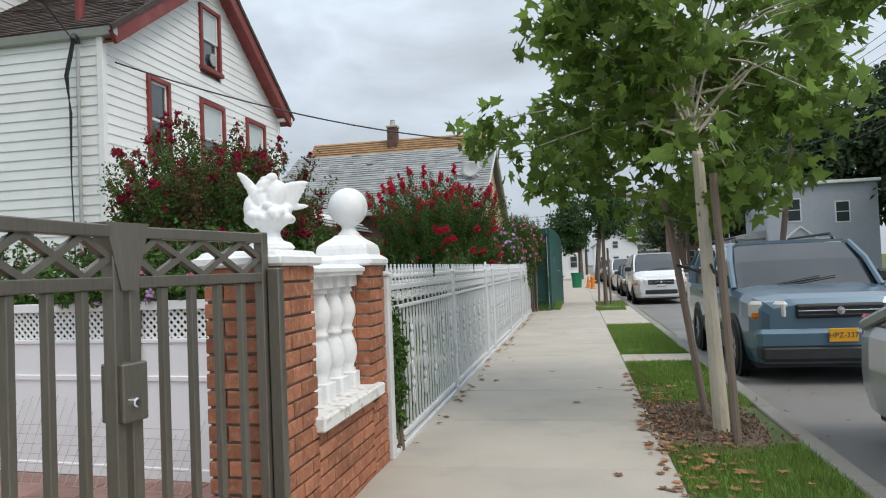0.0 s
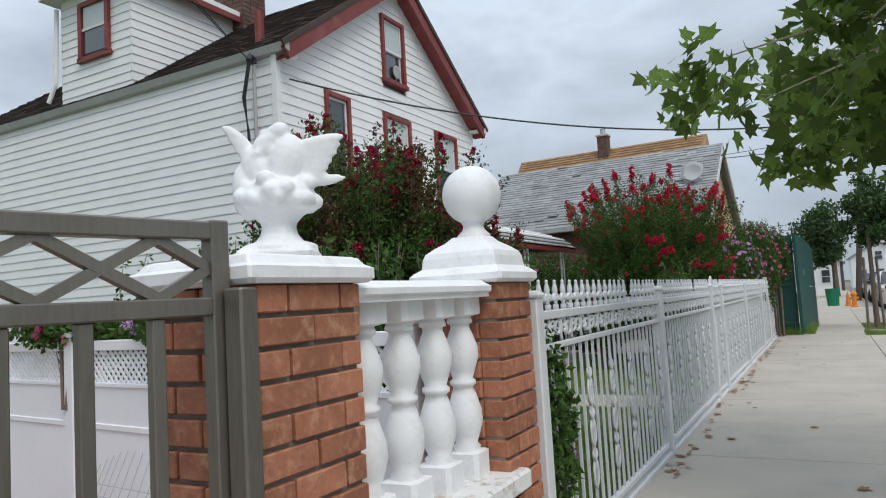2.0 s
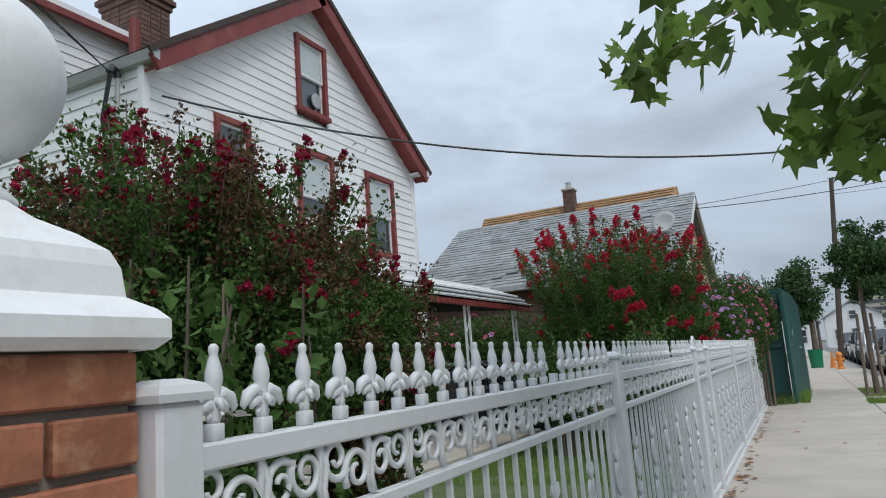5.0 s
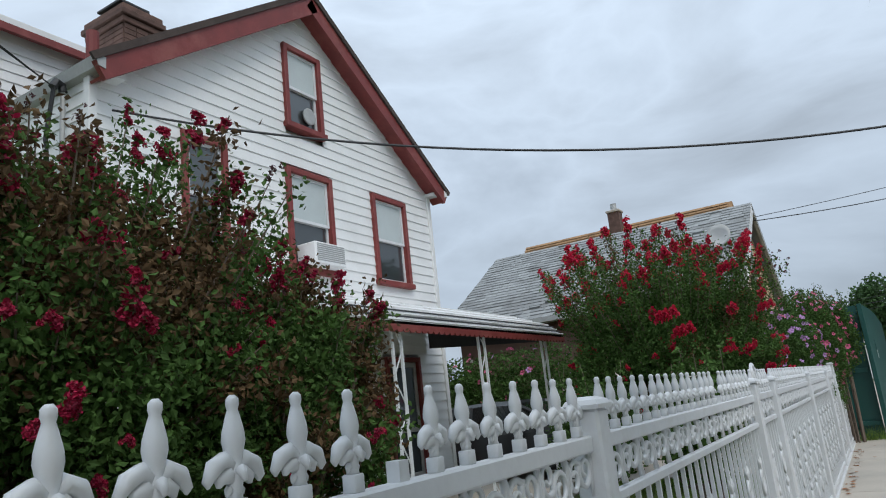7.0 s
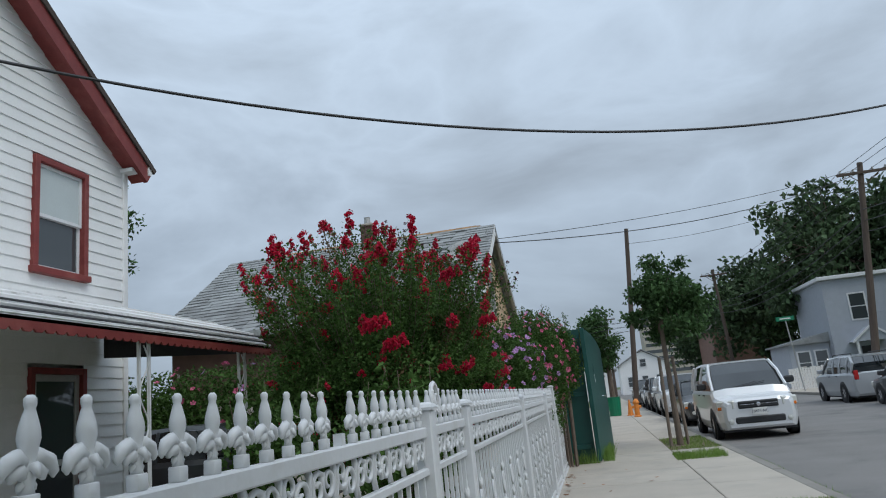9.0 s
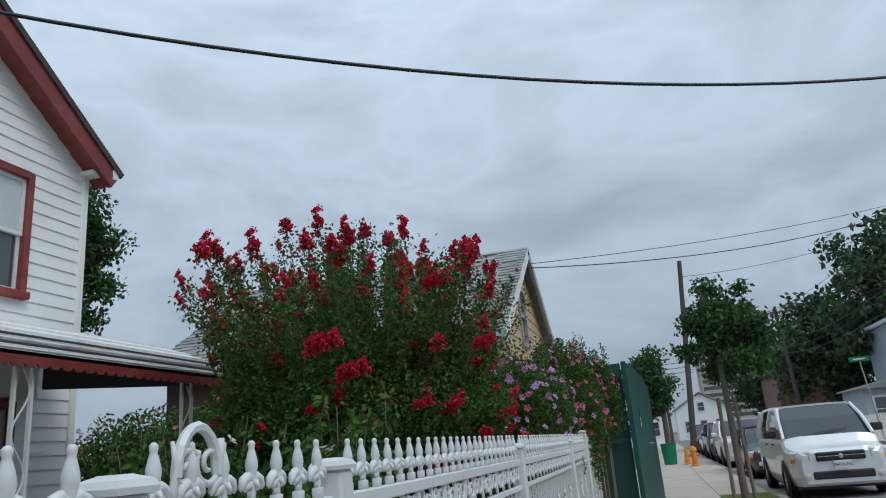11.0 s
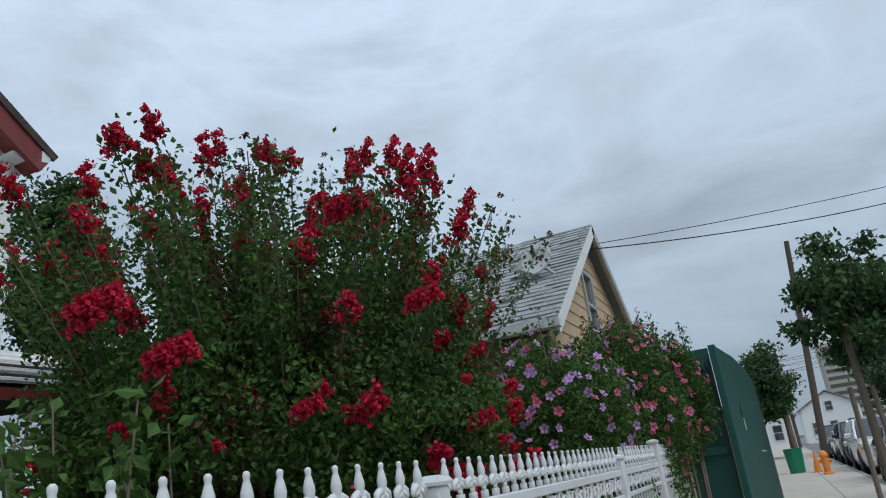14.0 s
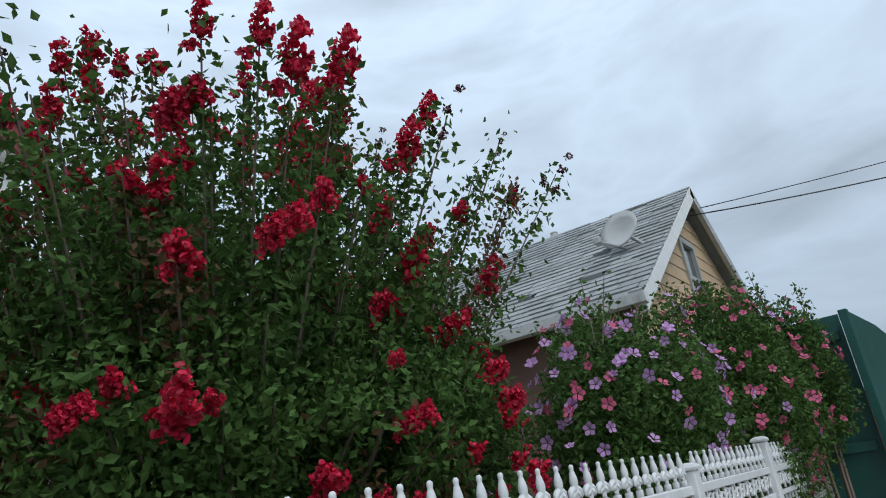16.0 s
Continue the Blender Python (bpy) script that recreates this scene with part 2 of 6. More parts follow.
def mesh_ob(name, bm, material, smooth=False):
    me = bpy.data.meshes.new(name)
    bm.normal_update()
    bm.to_mesh(me)
    bm.free()
    me.materials.append(material)
    if smooth:
        me.shade_smooth()
    return new(name, me)


def part(name, bm, material, parent, label="", smooth=False):
    ob = mesh_ob(name, bm, material, smooth)
    ob.parent = parent
    if label:
        ob["label"] = label
    return ob


def again(ob, m, parent=None):
    """One more object on the same mesh."""
    c = new(ob.name.split(".")[0], ob.data)
    c.matrix_basis = m
    c.parent = parent if parent else ob.parent
    if "label" in ob:
        c["label"] = ob["label"]
    return c


def box(x0, y0, z0, x1, y1, z1, bevel=0.0, bm=None):
    bm = bm or bmesh.new()
    r = bmesh.ops.create_cube(bm, size=1.0, matrix=Matrix.Translation(((x0 + x1) / 2, (y0 + y1) / 2, (z0 + z1) / 2)) @ Matrix.Diagonal((abs(x1 - x0), abs(y1 - y0), abs(z1 - z0), 1)))
    if bevel:
        edges = {e for v in r["verts"] for e in v.link_edges}
        bmesh.ops.bevel(bm, geom=list(edges), offset=bevel, segments=1, affect="EDGES")
    return bm


def prism(outline, d0, d1, axis="x"):
    """An outline of (a, b) carried from d0 to d1 along an axis."""
    bm = bmesh.new()
    def at(a, b, d):
        return {"x": (d, a, b), "y": (a, d, b), "z": (a, b, d)}[axis]
    lo = [bm.verts.new(at(a, b, d0)) for a, b in outline]
    hi = [bm.verts.new(at(a, b, d1)) for a, b in outline]
    bm.faces.new(lo[::-1])
    bm.faces.new(hi)
    for i in range(len(lo)):
        j = (i + 1) % len(lo)
        bm.faces.new((lo[i], lo[j], hi[j], hi[i]))
    bmesh.ops.recalc_face_normals(bm, faces=bm.faces)
    return bm


def lathe(profile, n=20, square=()):
    """A turned solid from (radius, height); rings whose index is in square are square."""
    bm = bmesh.new()
    rings = []
    for k, (r, z) in enumerate(profile):
        ring = []
        for i in range(n):
            a = 2 * math.pi * (i + 0.5) / n
            s = 1.0
            if k in square:
                s = 1 / max(abs(math.cos(a)), abs(math.sin(a)))
            ring.append(bm.verts.new((r * s * math.cos(a), r * s * math.sin(a), z)))
        rings.append(ring)
    for a, b in zip(rings, rings[1:]):
        for i in range(n):
            j = (i + 1) % n
            bm.faces.new((a[i], a[j], b[j], b[i]))
    bm.faces.new(rings[0][::-1])
    bm.faces.new(rings[-1])
    return bm


def tube(points, radius, n=6, bm=None):
    """A round bar along points; radius is one number or one a point."""
    bm = bm or bmesh.new()
    pts = [Vector(p) for p in points]
    rad = radius if hasattr(radius, "__len__") else [radius] * len(pts)
    rings, up = [], None
    for i, p in enumerate(pts):
        d = (pts[min(i + 1, len(pts) - 1)] - pts[max(i - 1, 0)]).normalized()
        if up is None:
            up = d.orthogonal().normalized()
        up = (up - d * up.dot(d)).normalized()
        side = d.cross(up)
        rings.append([bm.verts.new(p + (up * math.cos(2 * math.pi * k / n) + side * math.sin(2 * math.pi * k / n)) * rad[i]) for k in range(n)])
    for a, b in zip(rings, rings[1:]):
        for i in range(n):
            j = (i + 1) % n
            bm.faces.new((a[i], a[j], b[j], b[i]))
    bm.faces.new(rings[0][::-1])
    bm.faces.new(rings[-1])
    return bm


def raw(name, verts, faces, material, parent=None, label=""):
    me = bpy.data.meshes.new(name)
    me.from_pydata(verts, [], faces)
    me.materials.append(material)
    ob = new(name, me)
    if parent:
        ob.parent = parent
    if label:
        ob["label"] = label
    return ob


LEAF = np.array([(0, 0, 0), (0.3, 0.45, 0.1), (0, 1, 0), (-0.3, 0.45, 0.1)])
LOBED = np.array([(0, 0, 0), (0.22, 0.1, 0.02), (0.55, 0.12, 0), (0.36, 0.33, 0.05), (0.62, 0.62, 0), (0.26, 0.58, 0.04), (0, 1.05, -0.05),
                  (-0.26, 0.58, 0.04), (-0.62, 0.62, 0), (-0.36, 0.33, 0.05), (-0.55, 0.12, 0), (-0.22, 0.1, 0.02)])
PETALS = np.array([(0, 0, 0), (0.5, 0.2, 0.1), (0.5, 0.6, 0.2), (0, 0.75, 0.1), (-0.5, 0.6, 0.2), (-0.5, 0.2, 0.1)])


def leaves(name, centres, size, material, parent, rng, shape=LEAF, droop=0.3, label="", normals=None):
    """Many small leaves in one mesh, each turned by chance."""
    n = len(centres)
    d = rng.normal(size=(n, 3))
    if normals is not None:
        d = d * 0.6 + normals
    d[:, 2] -= droop
    d /= np.linalg.norm(d, axis=1)[:, None]
    s = np.cross(d, rng.normal(size=(n, 3)))
    s /= np.linalg.norm(s, axis=1)[:, None]
    u = np.cross(s, d)
    sz = size * rng.uniform(0.65, 1.25, n)[:, None, None]
    v = (shape[None, :, 0, None] * s[:, None] + shape[None, :, 1, None] * d[:, None] + shape[None, :, 2, None] * u[:, None]) * sz + np.asarray(centres)[:, None]
    k = len(shape)
    faces = np.arange(n * k).reshape(n, k)
    return raw(name, v.reshape(-1, 3).tolist(), faces.tolist(), material, parent, label)


def cut(a, b, holes):
    """The stretches of a..b left beside the holes."""
    out, x = [], a
    for h0, h1 in sorted(holes):
        if h1 <= a or h0 >= b:
            continue
        if h0 > x:
            out.append((x, h0))
        x = max(x, h1)
    if x < b:
        out.append((x, b))
    return out

# ---- ground, road, pavement ----
KERB_X, WALK_R, FENCE_X = 1.85, 0.72, -1.3
FAR_KERB = 10.6
tagged(mesh_ob("ground", box(-400, -300, -0.5, 400, 700, -0.2), M_LAWN), "flat ground under grass and yards", "ground", kind="structure")
tagged(mesh_ob("road", box(KERB_X + 0.12, -60, -0.3, FAR_KERB - 0.12, 300, -0.13), M_ROAD), "worn grey asphalt street", "road", kind="structure")
pavement = thing("pavement", "pale concrete pavement of jointed slabs", "pavement", kind="structure")
verge = tagged(mesh_ob("verge", box(WALK_R, -8, -0.25, KERB_X - 0.12, 46, -0.03), M_LAWN), "grass strip beside the kerb", "verge", kind="structure")
yard = tagged(mesh_ob("yard_lawn", box(-16, 4.9, -0.25, FENCE_X - 0.1, 24, -0.02), M_LAWN), "front garden lawn behind the white fence", "lawn", kind="structure")
tagged(mesh_ob("far_pavement", box(FAR_KERB, -60, -0.25, 13.0, 300, -0.0), M_CONC), "far concrete pavement across the street", "pavement", kind="structure")
tagged(mesh_ob("near_pavement_base", box(FENCE_X - 0.06, -30, -0.25, WALK_R, 150, -0.012), M_MORTAR), "dark joint bed under the slabs", "pavement", kind="structure")
tagged(mesh_ob("far_verge", box(WALK_R, 46, -0.25, KERB_X - 0.12, 150, -0.004), M_CONC), "concrete strip along the kerb", "pavement", kind="structure")
# yard path and driveway
path = thing("garden_path", "concrete path across the garden lawn", "path", kind="structure")
for k in range(4):
    part("slab", box(-4.65 + k * 0.8, 9.95, -0.1, -3.87 + k * 0.8, 10.9, 0.012, 0.01), M_CONC, path)
tagged(mesh_ob("driveway", box(-9.0, 17.3, -0.1, FENCE_X - 0.1, 21.4, 0.0, 0.01), M_CONC), "concrete driveway beside the house", "driveway", kind="structure")

# ---- white house ----
HY0, HY1, HX1, HX0 = 9.98, 16.94, -7.39, -17.0
EAVE_Z, RIDGE_Y, RIDGE_Z = 5.56, 13.55, 8.06
house = thing("white_house", "white clapboard house with dark red trim and brown shingle roof", "house")


def gable_half(z):
    """Half width of the gable end at height z."""
    return 4.0 if z < EAVE_Z - 0.1 else max((RIDGE_Z - 0.04 - z) / (RIDGE_Z - EAVE_Z) * 3.57, 0)


WINDOWS = [(11.17, 11.89, 3.6, 5.17), (13.0, 14.01, 3.57, 5.15), (15.05, 16.06, 3.57, 5.16), (13.07, 13.92, 5.81, 7.2), (12.75, 13.7, 0.8, 2.4), (15.06, 16.06, 0.2, 2.34)]
part("core_wall", prism([(HY0 + 0.05, -0.2), (HY1 - 0.05, -0.2), (HY1 - 0.05, EAVE_Z), (RIDGE_Y, RIDGE_Z - 0.35), (HY0 + 0.05, EAVE_Z)], HX0, HX1 - 0.16), M_BROWNWALL, house)
siding = part("gable_siding", box(HX1 - 0.15, HY0 + 0.06, -0.2, HX1 - 0.06, HY1 - 0.06, 0.3), M_SIDING, house)


def clap(a, b, z, h, axis, at, out, parent, m, ends=None):
    """One weatherboard from a to b; its foot stands proud of its head."""
    a1, b1 = ends if ends else (a, b)
    v = []
    for (p0, p1, zz, o) in ((a, b, z, 0.024), (a, b, z, 0.0), (a1, b1, z + h, 0.0), (a1, b1, z + h, 0.008)):
        for p in (p0, p1):
            v.append((at + out * o, p, zz) if axis == "y" else (p, at + out * o, zz))
    ob = raw("board", v, [(0, 1, 7, 6), (0, 2, 3, 1), (2, 4, 5, 3), (4, 6, 7, 5), (0, 6, 4, 2), (1, 3, 5, 7)], m, parent)
    return ob


STEP = 0.165
z = 0.25
while z < RIDGE_Z - 0.2:
    g0, g1 = gable_half(z), gable_half(z + STEP)
    if g1 < 0.02:
        break
    holes = [(w[0], w[1]) for w in WINDOWS if w[2] < z + STEP * 0.8 and w[3] > z + 0.03]
    lo, hi = max(RIDGE_Y - g0, HY0), min(RIDGE_Y + g0, HY1)
    for a, b in cut(lo, hi, holes):
        e0 = max(a, RIDGE_Y - g1) if a == lo else a
        e1 = min(b, RIDGE_Y + g1) if b == hi else b
        clap(a, b, z, STEP, "y", HX1 - 0.03, 1, siding, M_SIDING, (e0, e1))
    z += STEP
part("backing", prism([(HY0 + 0.06, 0.3), (HY1 - 0.06, 0.3), (HY1 - 0.06, EAVE_Z), (RIDGE_Y, RIDGE_Z - 0.3), (HY0 + 0.06, EAVE_Z)], HX1 - 0.155, HX1 - 0.12), M_SIDING, house)
side = part("side_siding", box(HX0, HY0 + 0.02, -0.2, HX1 - 0.06, HY0 + 0.1, EAVE_Z - 0.05), M_SIDING, house)
z = 0.05
while z < EAVE_Z - 0.15:
    clap(HX0, HX1 - 0.02, z, STEP, "x", HY0 + 0.015, -1, side, M_SIDING)
    z += STEP
for yy in (HY0, HY1):
    part("corner_board", box(HX1 - 0.1, yy - 0.035 if yy == HY0 else yy - 0.07, 0, HX1 + 0.015, yy + 0.07 if yy == HY0 else yy + 0.035, EAVE_Z + 0.05, 0.008), M_SIDING, house)


def sash_window(y0, y1, z0, z1, x, parent, blind=0.0, ac=False, trim=True, out=1):
    """A double-hung window facing x with red casing, white sashes, glass."""
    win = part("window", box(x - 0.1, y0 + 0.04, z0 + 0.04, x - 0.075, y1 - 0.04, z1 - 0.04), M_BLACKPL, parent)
    t = 0.085
    bars = [(y0, y0 + t, z0, z1), (y1 - t, y1, z0, z1), (y0 + t, y1 - t, z1 - t, z1)]
    for a, b, c, d in bars:
        part("casing", box(x - 0.1, a, c, x + 0.045, b, d, 0.008), M_REDTRIM, win)
    part("sill", box(x - 0.1, y0 - 0.03, z0 - 0.02, x + 0.075, y1 + 0.03, z0 + 0.07, 0.008), M_REDTRIM, win)
    a, b, c, d = y0 + t, y1 - t, z0 + 0.07, z1 - t
    mid = (c + d) / 2
    for n_, (s0, s1, ox) in enumerate(((mid - 0.02, d, 0.0), (c, mid + 0.02, -0.03))):
        w = 0.045
        sash = part("sash", box(x - 0.045 + ox, a, s0, x - 0.01 + ox, a + w, s1), M_WHITE, win)
        for q in ((b - w, b, s0, s1), (a + w, b - w, s0, s0 + w), (a + w, b - w, s1 - w, s1)):
            part("rail", box(x - 0.045 + ox, q[0], q[2], x - 0.01 + ox, q[1], q[3]), M_WHITE, win)
        part("pane", box(x - 0.036 + ox, a + w, s0 + w, x - 0.03 + ox, b - w, s1 - w), M_BLIND if n_ == 0 and blind else M_GLASS, win, "pale blind behind glass" if n_ == 0 and blind else "dark window glass")
    if ac:
        unit = part("air_conditioner", box(x - 0.06, a + 0.12, c, x + 0.3, b - 0.03, c + 0.33, 0.015), M_PLASTER, win, "white window air conditioner")
        for k in range(9):
            part("louvre", box(x + 0.3, a + 0.16, c + 0.05 + k * 0.03, x + 0.306, b - 0.07, c + 0.065 + k * 0.03), M_GALV, win)
    return win


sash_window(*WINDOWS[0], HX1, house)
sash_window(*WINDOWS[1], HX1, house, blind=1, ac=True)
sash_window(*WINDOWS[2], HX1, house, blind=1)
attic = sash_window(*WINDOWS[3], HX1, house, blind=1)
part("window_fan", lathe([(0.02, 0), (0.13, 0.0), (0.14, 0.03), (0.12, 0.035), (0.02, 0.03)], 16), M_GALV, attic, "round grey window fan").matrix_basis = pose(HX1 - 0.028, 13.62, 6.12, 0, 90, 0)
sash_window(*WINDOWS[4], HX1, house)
# front door with a storm door
dy0, dy1, dz0, dz1 = WINDOWS[5]
door = part("door", box(HX1 - 0.1, dy0 + 0.06, dz0, HX1 - 0.06, dy1 - 0.06, dz1 - 0.06), M_BLACKPL, house, "dark glazed storm door")
for a, b, c, d in ((dy0, dy0 + 0.08, dz0, dz1), (dy1 - 0.08, dy1, dz0, dz1), (dy0 + 0.08, dy1 - 0.08, dz1 - 0.08, dz1)):
    part("frame", box(HX1 - 0.12, a, c, HX1 + 0.04, b, d, 0.006), M_REDTRIM, door)
for a, b, c, d in ((dy0 + 0.08, dy0 + 0.16, dz0, dz1 - 0.08), (dy1 - 0.16, dy1 - 0.08, dz0, dz1 - 0.08), (dy0 + 0.16, dy1 - 0.16, dz0, dz0 + 0.25), (dy0 + 0.16, dy1 - 0.16, 1.1, 1.18), (dy0 + 0.16, dy1 - 0.16, dz1 - 0.17, dz1 - 0.08)):
    part("rail", box(HX1 - 0.06, a, c, HX1 - 0.02, b, d, 0.004), M_GALV, door)
part("pane", box(HX1 - 0.045, dy0 + 0.16, dz0 + 0.25, HX1 - 0.04, dy1 - 0.16, dz1 - 0.17), M_GLASS, door)
# roof: two slopes, shingle courses
slope_dy, slope_dz = 3.57, RIDGE_Z - EAVE_Z
for sgn in (-1, 1):
    ang = math.atan2(slope_dz, slope_dy)
    def roof_at(f, off=0.0, s=sgn):
        return (RIDGE_Y + s * (slope_dy * (1 - f)) + s * math.sin(ang) * off, EAVE_Z + slope_dz * f + math.cos(ang) * off)
    o = [roof_at(-0.02), roof_at(1.0), roof_at(1.0, 0.08), roof_at(-0.02, 0.08)]
    roof = part("roof", prism(o, HX0 - 0.2, HX1 + 0.26), M_SHINGLE, house, "dark brown shingle roof")
    if sgn == -1:
        vv, ff, rng = [], [], np.random.default_rng(3)
        rows_ = 34
        for r in range(rows_):
            f0, f1 = r / rows_, (r + 1.0) / rows_
            x = HX0 - 0.2 + (r % 2) * 0.15
            while x < HX1 + 0.26:
                lift = 0.1 + rng.uniform(0, 0.012)
                x1 = min(x + 0.29, HX1 + 0.27)
                a, b, c = roof_at(f0, lift), roof_at(f1, 0.09), roof_at(f0, 0.08)
                i = len(vv)
                vv += [(x, *a), (x1, *a), (x1, *b), (x, *b), (x, *c), (x1, *c)]
                ff += [(i, i + 1, i + 2, i + 3), (i + 4, i + 5, i + 1, i)]
                x += 0.3
        tagged(raw("shingles", vv, ff, M_SHINGLE, house), kind="stuff")
    # red rake board with white edge over it
    r0, r1 = roof_at(-0.03, -0.2), roof_at(1.0, -0.22)
    q = [r0, roof_at(-0.03, 0.03), roof_at(1.0, 0.03), r1]
    part("rake_board", prism(q, HX1 + 0.2, HX1 + 0.27), M_REDTRIM, house, "dark red rake board")
    q = [roof_at(-0.03, -0.17), roof_at(-0.03, -0.14), roof_at(1.0, -0.14), roof_at(1.0, -0.17)]
    part("soffit", prism(q, HX1 - 0.03, HX1 + 0.2), M_REDTRIM, house)
    q = [roof_at(-0.035, 0.032), roof_at(-0.035, 0.12), roof_at(1.0, 0.12), roof_at(1.0, 0.032)]
    part("drip_edge", prism(q, HX1 + 0.262, HX1 + 0.3), M_SHINGLE, house)
    e = roof_at(0, 0)
    part("eave_soffit", box(HX0, min(e[0], e[0] - sgn * 0.3), EAVE_Z - 0.12, HX1 + 0.2, max(e[0], e[0] - sgn * 0.3), EAVE_Z - 0.06), M_SIDING, house)
    part("gutter", prism([(e[0] + sgn * 0.0, EAVE_Z - 0.12), (e[0] + sgn * 0.09, EAVE_Z - 0.1), (e[0] + sgn * 0.13, EAVE_Z + 0.02), (e[0] + sgn * 0.0, EAVE_Z + 0.02)], HX0 - 0.1, HX1 + 0.28), M_GALV if sgn < 0 else M_SIDING, house, "aluminium gutter")
# dormer on the side slope
dormer = part("dormer", box(-12.92, HY0 + 0.02, 5.55, -10.86, 13.3, 7.72), M_SIDING, house, "white sided dormer with red window")
z = 5.6
while z < 7.6:
    for a, b in cut(-12.92, -10.86, [(-12.28, -11.42)] if 6.35 < z < 7.45 else []):
        clap(a, b, z, STEP, "x", HY0 + 0.015, -1, dormer, M_SIDING)
    clap(HY0, 13.2, z, STEP, "y", -10.855, 1, dormer, M_SIDING)
    z += STEP
part("dormer_roof", box(-13.2, HY0 - 0.3, 7.74, -10.62, 13.45, 7.86, 0.01), M_SIDING, house)
part("dormer_trim", box(-10.68, HY0 - 0.25, 7.62, -10.6, 13.3, 7.74), M_REDTRIM, house)
dw = part("window", box(-12.26, HY0 - 0.02, 6.45, -11.44, HY0 + 0.0, 7.52), M_BLACKPL, dormer)
part("pane", box(-12.18, HY0 - 0.03, 6.52, -11.52, HY0 - 0.022, 6.97), M_GLASS, dw)
part("pane", box(-12.18, HY0 - 0.034, 7.02, -11.52, HY0 - 0.026, 7.44), M_BLIND, dw)
for a, b, c, d in ((-12.3, -12.2, 6.42, 7.54), (-11.5, -11.4, 6.42, 7.54), (-12.2, -11.5, 7.44, 7.54), (-12.34, -11.36, 6.36, 6.46)):
    part("casing", box(a, HY0 - 0.08, c, b, HY0 - 0.01, d, 0.006), M_REDTRIM, dw)
part("rail", box(-12.2, HY0 - 0.05, 6.97, -11.5, HY0 - 0.02, 7.02), M_WHITE, dw)
part("downpipe", tube([(-12.97, HY0 - 0.06, 7.6), (-13.0, HY0 - 0.08, 6.1), (-13.15, HY0 - 0.14, 5.72)], 0.045, 8), M_SIDING, house)
# chimney and vent
chim = part("chimney", box(-11.6, 12.55, 6.6, -10.55, 13.25, 8.72, 0.02), M_DARKBRICK, house, "dark brick chimney")
for k in range(12):
    for j in range(3):
        part("brick", box(-10.555, 12.55 + 0.235 * j + 0.005, 7.5 + k * 0.1, -10.535, 12.55 + 0.235 * j + 0.225, 7.585 + k * 0.1), M_DARKBRICK, chim)
    for j in range(4):
        part("brick", box(-11.6 + 0.262 * j + 0.005, 12.535, 7.5 + k * 0.1, -11.6 + 0.262 * j + 0.252, 12.555, 7.585 + k * 0.1), M_DARKBRICK, chim)
for k, (w_, z_) in enumerate(((0.05, 8.6), (0.1, 8.72), (0.06, 8.84))):
    part("corbel", box(-11.6 - w_, 12.55 - w_, z_, -10.55 + w_, 13.25 + w_, z_ + 0.115, 0.015), M_DARKBRICK, chim)
part("flue", box(-11.3, 12.72, 8.95, -10.85, 13.1, 9.1), M_BLACKPL, chim)
part("flue_lid", box(-11.42, 12.6, 9.14, -10.73, 13.2, 9.18), M_BLACKPL, chim)
for dx in (-11.25, -10.9):
    for dy in (12.75, 13.05):
        part("flue_leg", box(dx - 0.015, dy - 0.015, 9.1, dx + 0.015, dy + 0.015, 9.14), M_BLACKPL, chim)
part("vent_pipe", tube([(-8.2, 10.5, 5.9), (-8.2, 10.5, 6.55)], 0.08, 10), M_REDTRIM, house)
# electric service mast
mast = thing("service_mast", "grey conduit with weatherhead on the house side", "conduit")
part("conduit", tube([(-7.8, HY0 - 0.08, 0.4), (-7.8, HY0 - 0.08, 5.36)], 0.03, 8), M_GALV, mast)
part("weatherhead", tube([(-7.8, HY0 - 0.08, 5.36), (-7.8, HY0 - 0.1, 5.44), (-7.78, HY0 - 0.17, 5.46), (-7.78, HY0 - 0.21, 5.38)], 0.05, 8), M_BLACKPL, mast)
for k in range(3):
    part("cable", tube([(-7.8 + 0.03 * k, HY0 - 0.2, 5.4), (-7.95 + 0.03 * k, HY0 - 0.2, 4.8), (-7.92, HY0 - 0.1 - 0.02 * k, 4.2), (-7.95, HY0 - 0.1, 3.2), (-7.92, HY0 - 0.1, 2.2), (-7.9, HY0 - 0.1, 0.6)], 0.012, 5), M_WIRE, mast)

# ---- porch awning ----
AX, AZ = -4.82, 2.34
AY0, AY1 = 10.7, 16.42
awning = thing("porch_awning", "white ribbed metal porch awning with scalloped red valance", "awning")
prof = [(HX1 + 0.03, 3.05), (-6.4, 2.95), (-5.6, 2.78), (-5.05, 2.57), (AX, AZ + 0.02)]
for a, b in zip(prof, prof[1:]):
    for k in range(2):
        f0, f1 = k / 2, (k + 1) / 2
        p0 = (a[0] + (b[0] - a[0]) * f0, a[1] + (b[1] - a[1]) * f0)
        p1 = (a[0] + (b[0] - a[0]) * f1, a[1] + (b[1] - a[1]) * f1)
        part("slat", prism([(p0[0], p0[1]), (p0[0], p0[1] - 0.03), (p1[0] + 0.02, p1[1] - 0.02), (p1[0] + 0.02, p1[1] + 0.012)], AY0, AY1, "y"), M_STREAK, awning)
